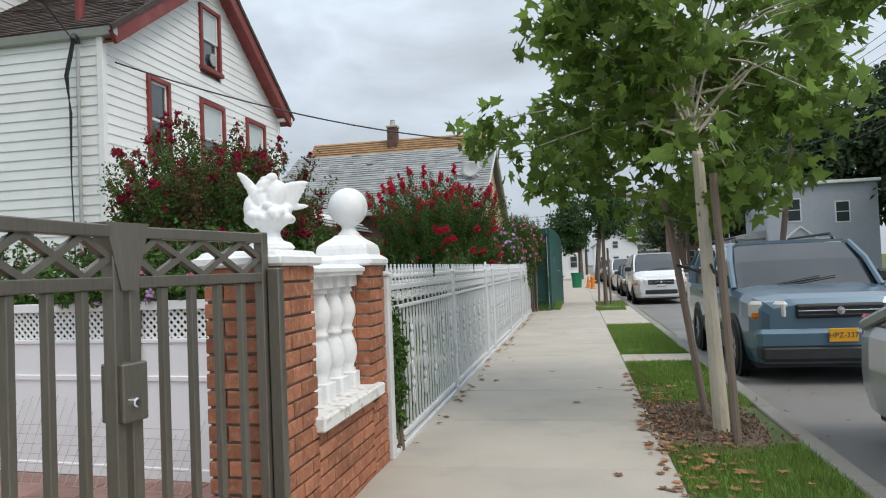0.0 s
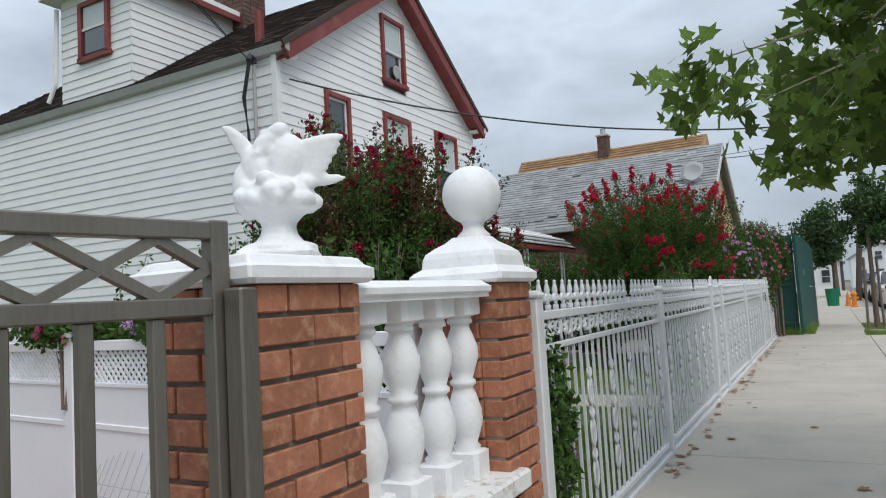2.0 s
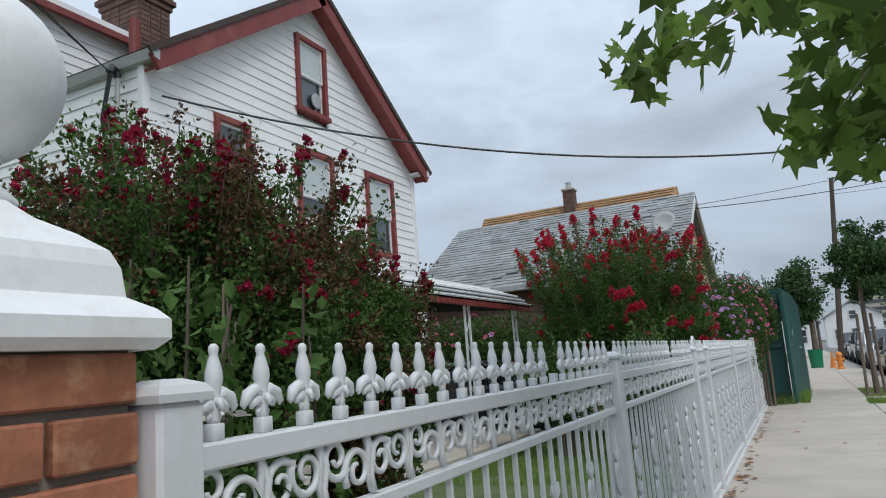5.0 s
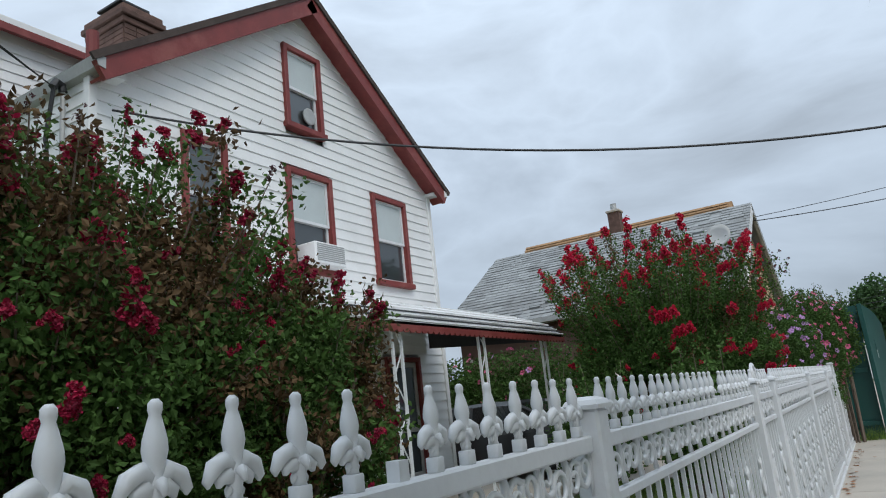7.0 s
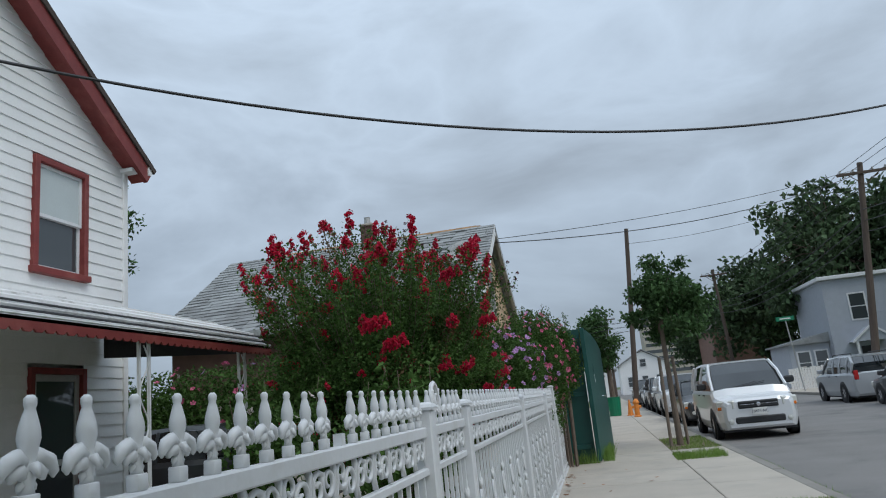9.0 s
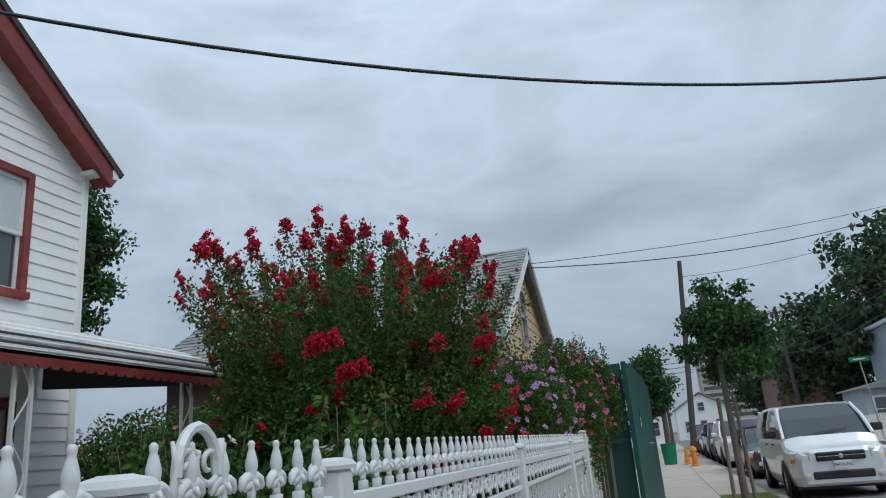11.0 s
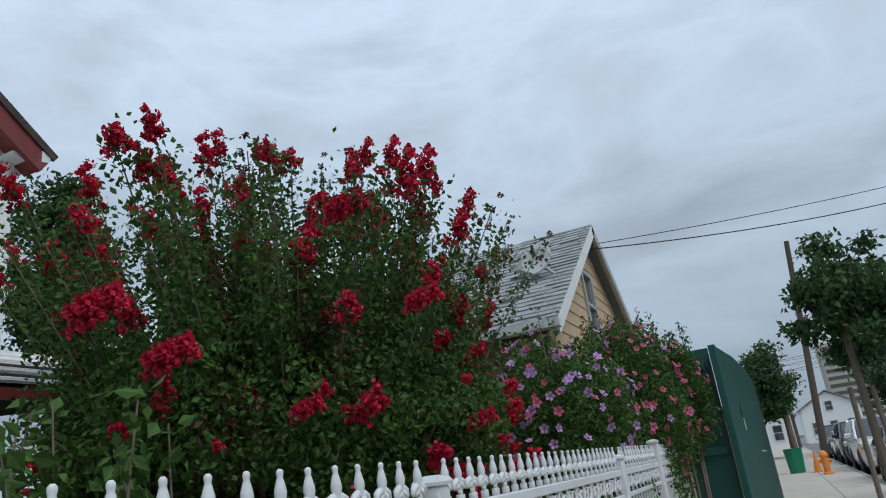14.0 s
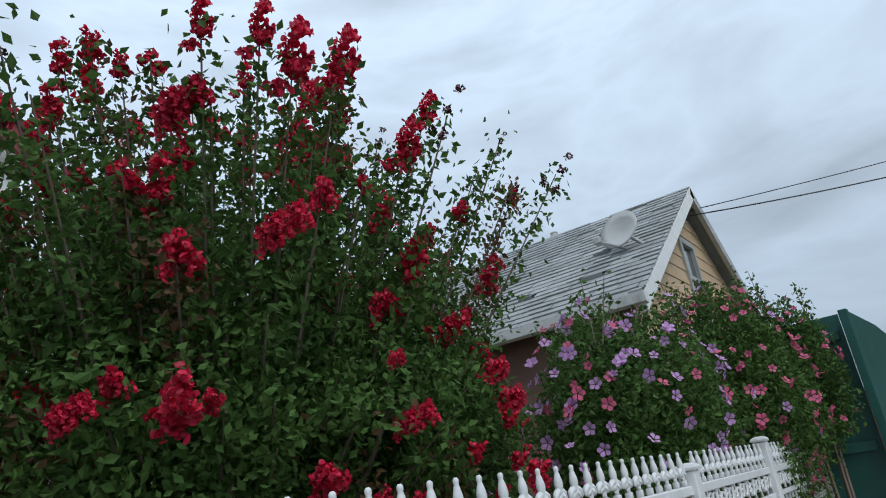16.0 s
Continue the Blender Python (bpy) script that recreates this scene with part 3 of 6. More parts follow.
for k in range(4):
    part("edge_rib", tube([(AX + 0.015 - 0.05 * k, AY0, AZ + 0.05 + 0.045 * k), (AX + 0.015 - 0.05 * k, AY1, AZ + 0.05 + 0.045 * k)], 0.012, 6), M_BLACKPL if k % 2 else M_STREAK, awning)
out = [(AY0, AZ + 0.03), (AY0, AZ - 0.06)]
y = AY0
while y < AY1 - 0.05:
    out += [(y + 0.03, AZ - 0.085), (y + 0.09, AZ - 0.085), (y + 0.12, AZ - 0.055)]
    y += 0.12
out += [(AY1, AZ + 0.03)]
part("valance", prism(out, AX, AX + 0.02), M_REDTRIM, awning, "scalloped dark red valance")
# added black sheet across the far end: shade under the awning as colour
part("valance", prism([(HX1 + 0.03, 2.5), (AX, AZ - 0.05), (AX, AZ + 0.02), (-5.5, 2.7), (HX1 + 0.03, 3.02)], AY1 - 0.02, AY1 - 0.005, "y"), M_BLACKPL, awning, "black end sheet standing in for shade under the awning")
for yy in (11.9, 13.8, 15.8):
    post = thing("porch_post", "white openwork iron porch post", "post", group="porch posts")
    for dy in (-0.08, 0.08):
        part("bar", box(AX - 0.1, yy + dy - 0.012, 0, AX - 0.07, yy + dy + 0.012, AZ + 0.02), M_WHITE, post)
    pts = [(AX - 0.085, yy + 0.07 * math.sin(k * 0.55), 0.05 + k * 0.055) for k in range(41)]
    part("scroll", tube(pts, 0.008, 5), M_WHITE, post)
tagged(mesh_ob("porch_floor", box(HX1, 9.0, -0.1, AX + 0.05, 16.3, 0.16, 0.015), M_CONC), "concrete porch floor", "porch", kind="structure")

# ---- brick piers and balustrade ----
PX0, PX1 = -1.68, FENCE_X
COURSE, BRICK_H = 0.0855, 0.072
CAP_Z = 1.44
rb = random.Random(5)


def brick_run(parent, y0, y1, zc, face, at, length, start):
    """One course of bricks on the face x=at or y=at between y0 and y1."""
    p = y0
    first = True
    while p < y1 - 0.02:
        e = min(p + (start if first else length), y1)
        if y1 - e < 0.05:
            e = y1
        j = rb.uniform(-0.003, 0.003)
        g = 0.0055
        if face == "x":
            part("brick", box(at - 0.09, p + (g if p > y0 else 0), zc, at + 0.016 + j, e - (g if e < y1 else 0), zc + BRICK_H, 0.004), M_BRICK, parent)
        else:
            part("brick", box(p + (g if p > y0 else 0), at - 0.016 - j, zc, e - (g if e < y1 else 0), at + 0.05, zc + BRICK_H, 0.004), M_BRICK, parent)
        p, first = e, False


def pier(y0, y1, label):
    p = thing("brick_pier", label, "pier", group="brick piers")
    part("mortar_core", box(PX0 + 0.006, y0 + 0.006, -0.1, PX1 - 0.004, y1 - 0.004, CAP_Z), M_MORTAR, p)
    k, z = 0, CAP_Z - BRICK_H - 0.004
    while z > -0.09:
        brick_run(p, y0, y1, z, "x", PX1, 0.225, 0.225 if k % 2 else 0.12)
        brick_run(p, PX0, PX1 - 0.092, z, "y", y0, 0.2, 0.1 if k % 2 else 0.2)
        for dy, s in ((y1, 1),):
            part("brick", box(PX0 + 0.02, dy - 0.05, z, PX1 - 0.1, dy + 0.01, z + BRICK_H, 0.004), M_BRICK, p)
        z -= COURSE
        k += 1
    return p


P1, P2 = (2.95, 3.39), (4.43, 4.79)
pier(*P1, "orange brick pier with recessed grey joints beside the gate")
pier(*P2, "orange brick pier with recessed grey joints beside the fence")
low = thing("low_brick_wall", "low orange brick wall under the balustrade", "wall")
part("mortar_core", box(PX0 + 0.06, P1[1], -0.1, PX1 - 0.004, P2[0], 0.535), M_MORTAR, low)
k, z = 0, 0.535 - BRICK_H
while z > -0.09:
    brick_run(low, P1[1] + 0.004, P2[0] - 0.004, z, "x", PX1, 0.225, 0.225 if k % 2 else 0.12)
    z -= COURSE
    k += 1
sill = tagged(mesh_ob("balustrade_sill", box(PX0 + 0.04, P1[1] - 0.04, 0.535, PX1 + 0.07, P2[0] + 0.11, 0.62, 0.012), M_CHIPPED), "white sill with flaking chipped paint", "sill")


def slab_cap(y0, y1, x0, x1, z, steps, name, label):
    """A moulded square cap: steps of (inset, height)."""
    bm = bmesh.new()
    rings = []
    for inset, h in steps:
        rings.append([bm.verts.new(v) for v in ((x0 + inset, y0 + inset, z + h), (x1 - inset, y0 + inset, z + h), (x1 - inset, y1 - inset, z + h), (x0 + inset, y1 - inset, z + h))])
    for a, b in zip(rings, rings[1:]):
        for i in range(4):
            j = (i + 1) % 4
            bm.faces.new((a[i], a[j], b[j], b[i]))
    bm.faces.new(rings[0][::-1])
    bm.faces.new(rings[-1])
    vert_edges = [e for e in bm.edges if abs((e.verts[0].co - e.verts[1].co).z) > 1e-4]
    bmesh.ops.bevel(bm, geom=vert_edges, offset=0.012, segments=2, affect="EDGES")
    return tagged(mesh_ob(name, bm, M_PLASTER), label, "cap")


slab_cap(P1[0] - 0.05, P1[1] + 0.05, PX0 - 0.05, PX1 + 0.05, CAP_Z, [(0.012, 0), (0, 0.012), (0, 0.045), (0.02, 0.055), (0.035, 0.075), (0.05, 0.08)], "pier_cap", "white moulded cap on the brick pier")
cy0, cy1, cx0, cx1 = P2[0] - 0.035, P2[1] + 0.045, PX0 - 0.045, PX1 + 0.045
finial = thing("ball_finial", "white concrete ball finial on a moulded base", "finial")
f_cap = slab_cap(cy0, cy1, cx0, cx1, CAP_Z, [(0.015, 0), (0, 0.014), (0, 0.045), (0.02, 0.06), (0.045, 0.08), (0.05, 0.125), (0.06, 0.15), (0.09, 0.175), (0.13, 0.2), (0.155, 0.225)], "base", "stepped white base")
del f_cap["category"]
f_cap.parent = finial
px, py = (cx0 + cx1) / 2, (cy0 + cy1) / 2 + 0.025
part("neck", lathe([(0.078, 0), (0.08, 0.015), (0.055, 0.04), (0.048, 0.06), (0.062, 0.085), (0.066, 0.1), (0.05, 0.11)], 28), M_PLASTER, finial, smooth=True).matrix_basis = pose(px, py, CAP_Z + 0.22)
bm = bmesh.new()
bmesh.ops.create_uvsphere(bm, u_segments=40, v_segments=24, radius=0.142)
part("ball", bm, M_PLASTER, finial, smooth=True).matrix_basis = pose(px, py, CAP_Z + 0.43)

# two doves on a flower urn, on the first pier: one plain mesh
rs = random.Random(11)
bm = bmesh.new()


def blob(x, y, z, rx, ry, rz, rot=(0, 0, 0), seg=14):
    bmesh.ops.create_uvsphere(bm, u_segments=seg, v_segments=seg // 2 + 2, radius=1.0, matrix=pose(x, y, z, *rot) @ Matrix.Diagonal((rx, ry, rz, 1)))


box(-0.125, -0.125, -0.004, 0.125, 0.125, 0.03, 0.02, bm)
blob(0, 0, 0.03, 0.125, 0.125, 0.025, seg=20)
for r_, z_ in ((0.075, 0.05), (0.06, 0.075), (0.058, 0.1), (0.075, 0.125)):
    blob(0, 0, z_, r_, r_, 0.03, seg=18)
blob(0, 0, 0.175, 0.115, 0.125, 0.065, seg=22)
for k in range(26):
    a = k * 2.4
    q = 0.155 + 0.075 * rs.random()
    rr = 0.1 if q < 0.2 else 0.085
    for ring, rad in ((0, 0.034), (1, 0.024), (2, 0.013)):
        blob((rr + 0.009 * ring) * math.cos(a), (rr + 0.014 + 0.009 * ring) * math.sin(a), q + 0.002 * ring, rad, rad, rad * 0.75, (rs.uniform(-30, 30), 0, 0), 9)
# doves: breast, neck, head, folded wing, tail
blob(0.0, -0.055, 0.255, 0.05, 0.06, 0.085, (18, 0, 0))
blob(0.005, -0.03, 0.325, 0.038, 0.045, 0.055, (-30, 0, 0))
blob(0.01, 0.03, 0.28, 0.05, 0.06, 0.09, (-22, 0, 0))
blob(0.012, 0.01, 0.372, 0.028, 0.04, 0.028, (25, 0, 0))
blob(0.02, -0.035, 0.375, 0.008, 0.018, 0.007, (15, 0, 0), 8)
blob(0.012, -0.02, 0.345, 0.03, 0.05, 0.026, (28, 0, 0))
blob(0.03, -0.055, 0.305, 0.02, 0.03, 0.014, (40, 0, 0), 8)
blob(0, -0.1, 0.2, 0.045, 0.045, 0.085, (8, 0, 0))
for k in range(7):
    f = k / 6
    blob(0.015 - 0.03 * f * 0.3, 0.09 + 0.04 * (1 - f), 0.335 - 0.018 * k, 0.014, 0.105 - 0.05 * f, 0.021, (10 - 3 * k, 0, 0), 10)
blob(0.0, 0.14, 0.225, 0.012, 0.085, 0.018, (4, 0, 0), 10)
blob(0.0, 0.1, 0.235, 0.016, 0.05, 0.028, (4, 0, 0), 10)
for k in range(6):
    blob(-0.012, -0.125 + 0.014 * k, 0.365 - 0.024 * k, 0.012, 0.066 - 0.006 * k, 0.02, (-38 + 3 * k, 0, 0), 10)
statue = tagged(mesh_ob("garden_statue", bm, M_PLASTER, True), "white cast statue of doves on a flower urn, on the pier", "statue")
statue.matrix_basis = pose((PX0 + PX1) / 2 + 0.03, 3.24, CAP_Z + 0.083, 0, 0, -58) @ Matrix.Diagonal((0.95, 0.93, 1.04, 1))

fuse = statue.modifiers.new("fuse", "REMESH")
fuse.mode, fuse.voxel_size, fuse.use_smooth_shade = "VOXEL", 0.006, True
soft_mod = statue.modifiers.new("soften", "SMOOTH")
soft_mod.factor, soft_mod.iterations = 0.5, 3

# coping over the balusters
prof = [(-0.15, 0), (-0.15, 0.02), (-0.165, 0.03), (-0.165, 0.055), (-0.14, 0.07), (-0.12, 0.085), (0.12, 0.085), (0.14, 0.07), (0.165, 0.055), (0.165, 0.03), (0.15, 0.02), (0.15, 0)]
cxm = (PX0 + PX1) / 2 + 0.02
coping = tagged(mesh_ob("balustrade_coping", prism([(cxm + a, 1.378 + b * 0.85) for a, b in prof], P1[1] + 0.003, P2[0] - 0.03, "y"), M_PLASTER), "white moulded coping with hairline cracks", "coping")
bal_prof = [(0.062, 0), (0.062, 0.1), (0.045, 0.105), (0.05, 0.12), (0.038, 0.135), (0.05, 0.17), (0.062, 0.22), (0.06, 0.27), (0.044, 0.33), (0.035, 0.36), (0.046, 0.37), (0.046, 0.385), (0.036, 0.395),
            (0.046, 0.43), (0.06, 0.48), (0.06, 0.52), (0.045, 0.57), (0.034, 0.6), (0.034, 0.615), (0.045, 0.62), (0.045, 0.632), (0.04, 0.645), (0.062, 0.655), (0.062, 0.724)]
first = tagged(mesh_ob("baluster", lathe([(r * 1.22, h * 1.05) for r, h in bal_prof], 24, (0, 1, 22, 23)), M_PLASTER, False), "white turned concrete baluster", "baluster", "balusters of the wall")
for pl in first.data.polygons:
    pl.use_smooth = 0.115 < pl.center.z < 0.677
for i, yy in enumerate((3.6, 3.85, 4.1, 4.34)):
    if i == 0:
        first.matrix_basis = pose(cxm + 0.03, yy, 0.618)
    else:
        copy_thing(first, pose(cxm + 0.03, yy, 0.618, 0, 0, 1.5 * i))

# ---- stainless steel gate ----
GX = -1.5


def gate_leaf(y0, y1, name_label, lock_at=None, m=None):
    g = thing("metal_gate", name_label, "gate", m, group="steel driveway gates")
    for yy in (y0, y1 - 0.05):
        part("stile", box(GX - 0.025, yy, 0.05, GX + 0.025, yy + 0.05, 1.6, 0.004), M_STEEL, g)
    for zz in (1.55, 1.365, 0.12):
        part("rail", box(GX - 0.025, y0 + 0.05, zz, GX + 0.025, y1 - 0.05, zz + 0.045, 0.004), M_STEEL, g)
    n = max(2, round((y1 - y0) / 0.16))
    for k in range(1, n):
        yy = y0 + 0.025 + (y1 - y0 - 0.05) * k / n
        part("bar", box(GX - 0.016, yy - 0.016, 0.165, GX + 0.016, yy + 0.016, 1.365, 0.003), M_STEEL, g)
    d = 0.262
    y = y1 - 0.05
    while y - d > y0 - 0.05:
        a, b, c = y, y - d / 2, y - d
        z0, z1 = 1.41, 1.55
        zm = (z0 + z1) / 2
        for (ya, za), (yb, zb) in (((a, zm), (b, z1)), ((b, z1), (c, zm)), ((c, zm), (b, z0)), ((b, z0), (a, zm))):
            part("diamond_bar", tube([(GX, max(ya, y0 + 0.05), za), (GX, max(yb, y0 + 0.05), zb)], 0.018, 4), M_STEEL, g)
        y -= d
    if lock_at:
        part("lock_box", box(GX - 0.05, lock_at - 0.058, 0.89, GX + 0.06, lock_at + 0.058, 1.1, 0.006), M_STEEL, g, "steel lock box")
        part("lock_cylinder", lathe([(0.018, 0), (0.018, 0.012), (0.012, 0.016)], 14), M_CHROME, g).matrix_basis = pose(GX + 0.06, lock_at - 0.01, 0.96, 0, 90, 0)
        part("top_plate", prism([(lock_at - 0.1, 1.605), (lock_at + 0.1, 1.605), (lock_at + 0.035, 1.36), (lock_at - 0.035, 1.36)], GX - 0.04, GX + 0.04), M_STEEL, g, "tapered steel cover plate")
    return g


swing = Matrix.Translation((GX, 2.045, 0)) @ Matrix.Rotation(radians(-10.5), 4, "Z") @ Matrix.Translation((-GX, -2.03, 0))
gate_leaf(2.045, 2.9, "brushed steel gate leaf with diamond lattice band, slightly ajar", 2.03, swing)
gate_leaf(0.86, 2.02, "brushed steel gate leaf with diamond lattice band")
gate_leaf(-2.4, 0.81, "brushed steel gate panel with diamond lattice band")
tagged(mesh_ob("gate_post", box(-1.315, 2.865, 0, -1.255, 2.925, 1.43, 0.006), M_STEEL), "square brushed steel gate post", "post")
tagged(mesh_ob("gate_post", box(GX - 0.05, -2.55, 0, GX + 0.05, -2.45, 1.6, 0.006), M_STEEL), "square brushed steel gate post", "post")
drive = thing("forecourt_paving", "terracotta paving inside the steel gate", "paving", kind="structure")
part("bed", box(-9, -4, -0.25, FENCE_X - 0.1, 4.88, -0.13), M_MORTAR, drive)
for i in range(14):
    for j in range(14):
        x, y = -7.1 + i * 0.41, 0.2 + j * 0.33
        part("paver", box(x, y, -0.15, x + 0.4, y + 0.32, -0.112 + rb.uniform(-0.003, 0.003), 0.006), M_PAVER, drive)

# ---- white vinyl garden fence with lattice ----
VA, VB = Vector((-1.77, 4.47, 0)), Vector((-6.4, 5.0, 0))
vdir = (VB - VA).normalized()
vinyl = thing("vinyl_fence", "white vinyl privacy fence with lattice top", "fence", Matrix.Translation(VA + Vector((0, 0, -0.05))) @ Matrix.Rotation(math.atan2(vdir.y, vdir.x), 4, "Z"))
VL = (VB - VA).length
for k in range(4):
    x0, x1 = VL * k / 3, VL * (k + 1) / 3
    part("post", box(x0 - 0.06, -0.06, -0.06, x0 + 0.06, 0.06, 1.32, 0.008), M_VINYL, vinyl)
    part("post_cap", lathe([(0.075, 1.32), (0.075, 1.345), (0.005, 1.39)], 4, (0, 1)), M_VINYL, vinyl).matrix_basis = pose(x0, 0, 0)
    if k == 3:
        break
    part("panel", box(x0 + 0.06, -0.02, -0.03, x1 - 0.06, 0.02, 0.97), M_VINYL, vinyl, "smooth white vinyl panel")
    for za, zb in ((-0.06, 0.03), (0.68, 0.72), (0.97, 1.0), (1.22, 1.29)):
        part("rail", box(x0 + 0.06, -0.032, za, x1 - 0.06, 0.032, zb, 0.004), M_VINYL, vinyl)
    n = int((x1 - x0 - 0.12) / 0.062)
    h = 0.22
    for s in (-1, 1):
        for i in range(-3, n + 1):
            a = x0 + 0.06 + i * 0.062 if s > 0 else x0 + 0.06 + (i + 4) * 0.062
            b = a + s * h
            lo, hi = x0 + 0.06, x1 - 0.06
            za, zb = 1.0, 1.22
            if a < lo:
                za += (lo - a); a = lo
            if b < lo:
                zb -= (lo - b); b = lo
            if a > hi:
                za += (a - hi); a = hi
            if b > hi:
                zb -= (b - hi); b = hi
            if zb - za < 0.02:
                continue
            w = 0.013
            part("lattice_strip", prism([(a - w, za), (a + w, za), (b + w, zb), (b - w, zb)], 0.003 * s - 0.004, 0.003 * s + 0.003, "y"), M_VINYL, vinyl)
# loose wire netting in front of it
net = thing("wire_netting", "loose grey wire netting leaning on the vinyl fence", "netting")
for k in range(24):
    x = -4.6 + k * 0.085
    part("wire", tube([(x, 4.5 - (x + 1.75) * 0.114 - 0.35 + 0.02 * math.sin(k), -0.1), (x + 0.03, 4.5 - (x + 1.75) * 0.114 - 0.07, 0.36 + 0.16 * math.sin(k * 0.27))], 0.0022, 4), M_GALV, net)
for k in range(7):
    part("wire", tube([(-4.65 + 0.4 * i, 4.5 - (-4.65 + 0.4 * i + 1.75) * 0.114 - 0.35 + k * 0.036, -0.1 + k * 0.065) for i in range(6)], 0.002, 4), M_GALV, net)

# ---- white ornamental iron fence ----
def spiral(cx, cz, r0, r1, a0, turns, n=22):
    return [(0, cx + (r0 + (r1 - r0) * k / n) * math.cos(a0 + turns * 2 * math.pi * k / n), cz + (r0 + (r1 - r0) * k / n) * math.sin(a0 + turns * 2 * math.pi * k / n)) for k in range(n + 1)]


def scroll_bm(flip):
    """Two curls back to back with a leaf between."""
    bm = bmesh.new()
    s = -1 if flip else 1
    tube(spiral(-0.036, 0.082 - 0.012 * s, 0.046, 0.01, s * 0.6, 1.35 * s), [0.009 - 0.0035 * k / 22 for k in range(23)], 5, bm)
    tube(spiral(0.04, 0.07 + 0.012 * s, 0.05, 0.012, math.pi - s * 0.6, 1.35 * s), [0.009 - 0.0035 * k / 22 for k in range(23)], 5, bm)
    tube([(0, -0.075, 0.005), (0, -0.08, 0.04), (0, -0.07, 0.085), (0, -0.085, 0.13)], [0.011, 0.008, 0.009, 0.004], 5, bm)
    tube([(0, 0.08, 0.135), (0, 0.085, 0.1), (0, 0.075, 0.05), (0, 0.085, 0.01)], [0.011, 0.008, 0.009, 0.004], 5, bm)
    return bm


def finial_bm():
    """A cast spearhead on a square foot with drooping curled leaves."""
    bm = box(-0.013, -0.013, 0, 0.013, 0.013, 0.028, 0.002)
    prof = [(0.011, 0.028), (0.009, 0.036), (0.0115, 0.05), (0.012, 0.066), (0.0105, 0.072), (0.0125, 0.085), (0.0155, 0.1), (0.0145, 0.112), (0.0095, 0.132), (0.007, 0.14), (0.0088, 0.146), (0.0085, 0.154), (0.004, 0.159)]
    l2 = lathe(prof, 12)
    me = bpy.data.meshes.new("tmp")
    l2.to_mesh(me)
    l2.free()
    bm.from_mesh(me)
    bpy.data.meshes.remove(me)
    for s in (-1, 1):
        tube([(0, s * 0.003, 0.066), (0, s * 0.018, 0.077), (0, s * 0.034, 0.069), (0, s * 0.045, 0.052), (0, s * 0.043, 0.045)], [0.009, 0.0125, 0.012, 0.007, 0.002], 7, bm)
        tube([(0, s * 0.003, 0.05), (0, s * 0.014, 0.06), (0, s * 0.025, 0.053), (0, s * 0.027, 0.044)], [0.008, 0.0125, 0.009, 0.003], 7, bm)
        tube([(s * 0.003, 0, 0.06), (s * 0.013, 0, 0.064), (s * 0.02, 0, 0.05)], [0.007, 0.008, 0.003], 6, bm)
        tube([(0, s * 0.004, 0.046), (0, s * 0.011, 0.038), (0, s * 0.014, 0.032)], [0.006, 0.006, 0.002], 5, bm)
    return bm


def basket_bm():
    """A tall openwork ornament of scrolls and leaves round a bar."""
    bm = tube([(0, 0, 0.0), (0, 0, 0.62)], 0.006, 4)
    for zc in (0.12, 0.31, 0.5):
        for s in (-1, 1):
            tube([(0, 0, zc - 0.09), (0, s * 0.03, zc - 0.06), (0, s * 0.034, zc), (0, s * 0.02, zc + 0.03), (0, s * 0.01, zc + 0.01), (0, s * 0.02, zc - 0.01)], [0.006, 0.007, 0.006, 0.006, 0.005, 0.003], 5, bm)
            tube([(0, 0, zc + 0.03), (0, s * 0.025, zc + 0.06), (0, s * 0.03, zc + 0.085)], [0.005, 0.009, 0.003], 5, bm)
    return bm


fin0 = mesh_ob("finial", finial_bm(), M_WHITE, True)
scr0, scr1 = mesh_ob("scroll", scroll_bm(False), M_WHITE, True), mesh_ob("scroll", scroll_bm(True), M_WHITE, True)
bask0 = mesh_ob("scroll_picket", basket_bm(), M_WHITE, True)
pick0 = mesh_ob("picket", box(-0.0075, -0.0075, 0.1, 0.0075, 0.0075, 1.12), M_WHITE)
seeds = [fin0, scr0, scr1, bask0, pick0]
RAIL_T, RAIL_M = 1.29, 1.12


def fence_panel(y0, y1, label, gate=False):
    g = thing("iron_gate" if gate else "iron_fence_panel", label, "gate" if gate else "fence", group="white iron fence panels")
    x = FENCE_X
    part("top_rail", box(x - 0.02, y0, RAIL_T - 0.045, x + 0.02, y1, RAIL_T, 0.005), M_WHITE, g)
    part("middle_rail", box(x - 0.016, y0, RAIL_M - 0.03, x + 0.016, y1, RAIL_M, 0.004), M_WHITE, g)
    part("bottom_rail", box(x - 0.02, y0, 0.06, x + 0.02, y1, 0.1, 0.005), M_WHITE, g)
    n = max(1, round((y1 - y0) / 0.12))
    for k in range(n):
        yy = y0 + (k + 0.5) * (y1 - y0) / n
        m = pose(x, yy, RAIL_T, rb.uniform(-1.5, 1.5), rb.uniform(-1.5, 1.5), rb.uniform(-6, 6))
        if any(abs(yy - q) < 0.06 for q in BROKEN):
            part("finial_foot", box(x - 0.014, yy - 0.014, RAIL_T, x + 0.014, yy + 0.014, RAIL_T + 0.035), M_WHITE, g, "foot of a broken finial")
        else:
            again(fin0, m, g)
        again(pick0, pose(x, yy, 0), g)
        if k % 4 == 2:
            again(bask0, pose(x + 0.004, yy, 0.2) @ Matrix.Diagonal((1.25, 1.25, 1.25, 1)), g)
    n = max(1, round((y1 - y0) / 0.175))
    for k in range(n):
        again(scr0 if k % 2 else scr1, pose(x, y0 + (k + 0.5) * (y1 - y0) / n, RAIL_M + 0.001), g)
    return g


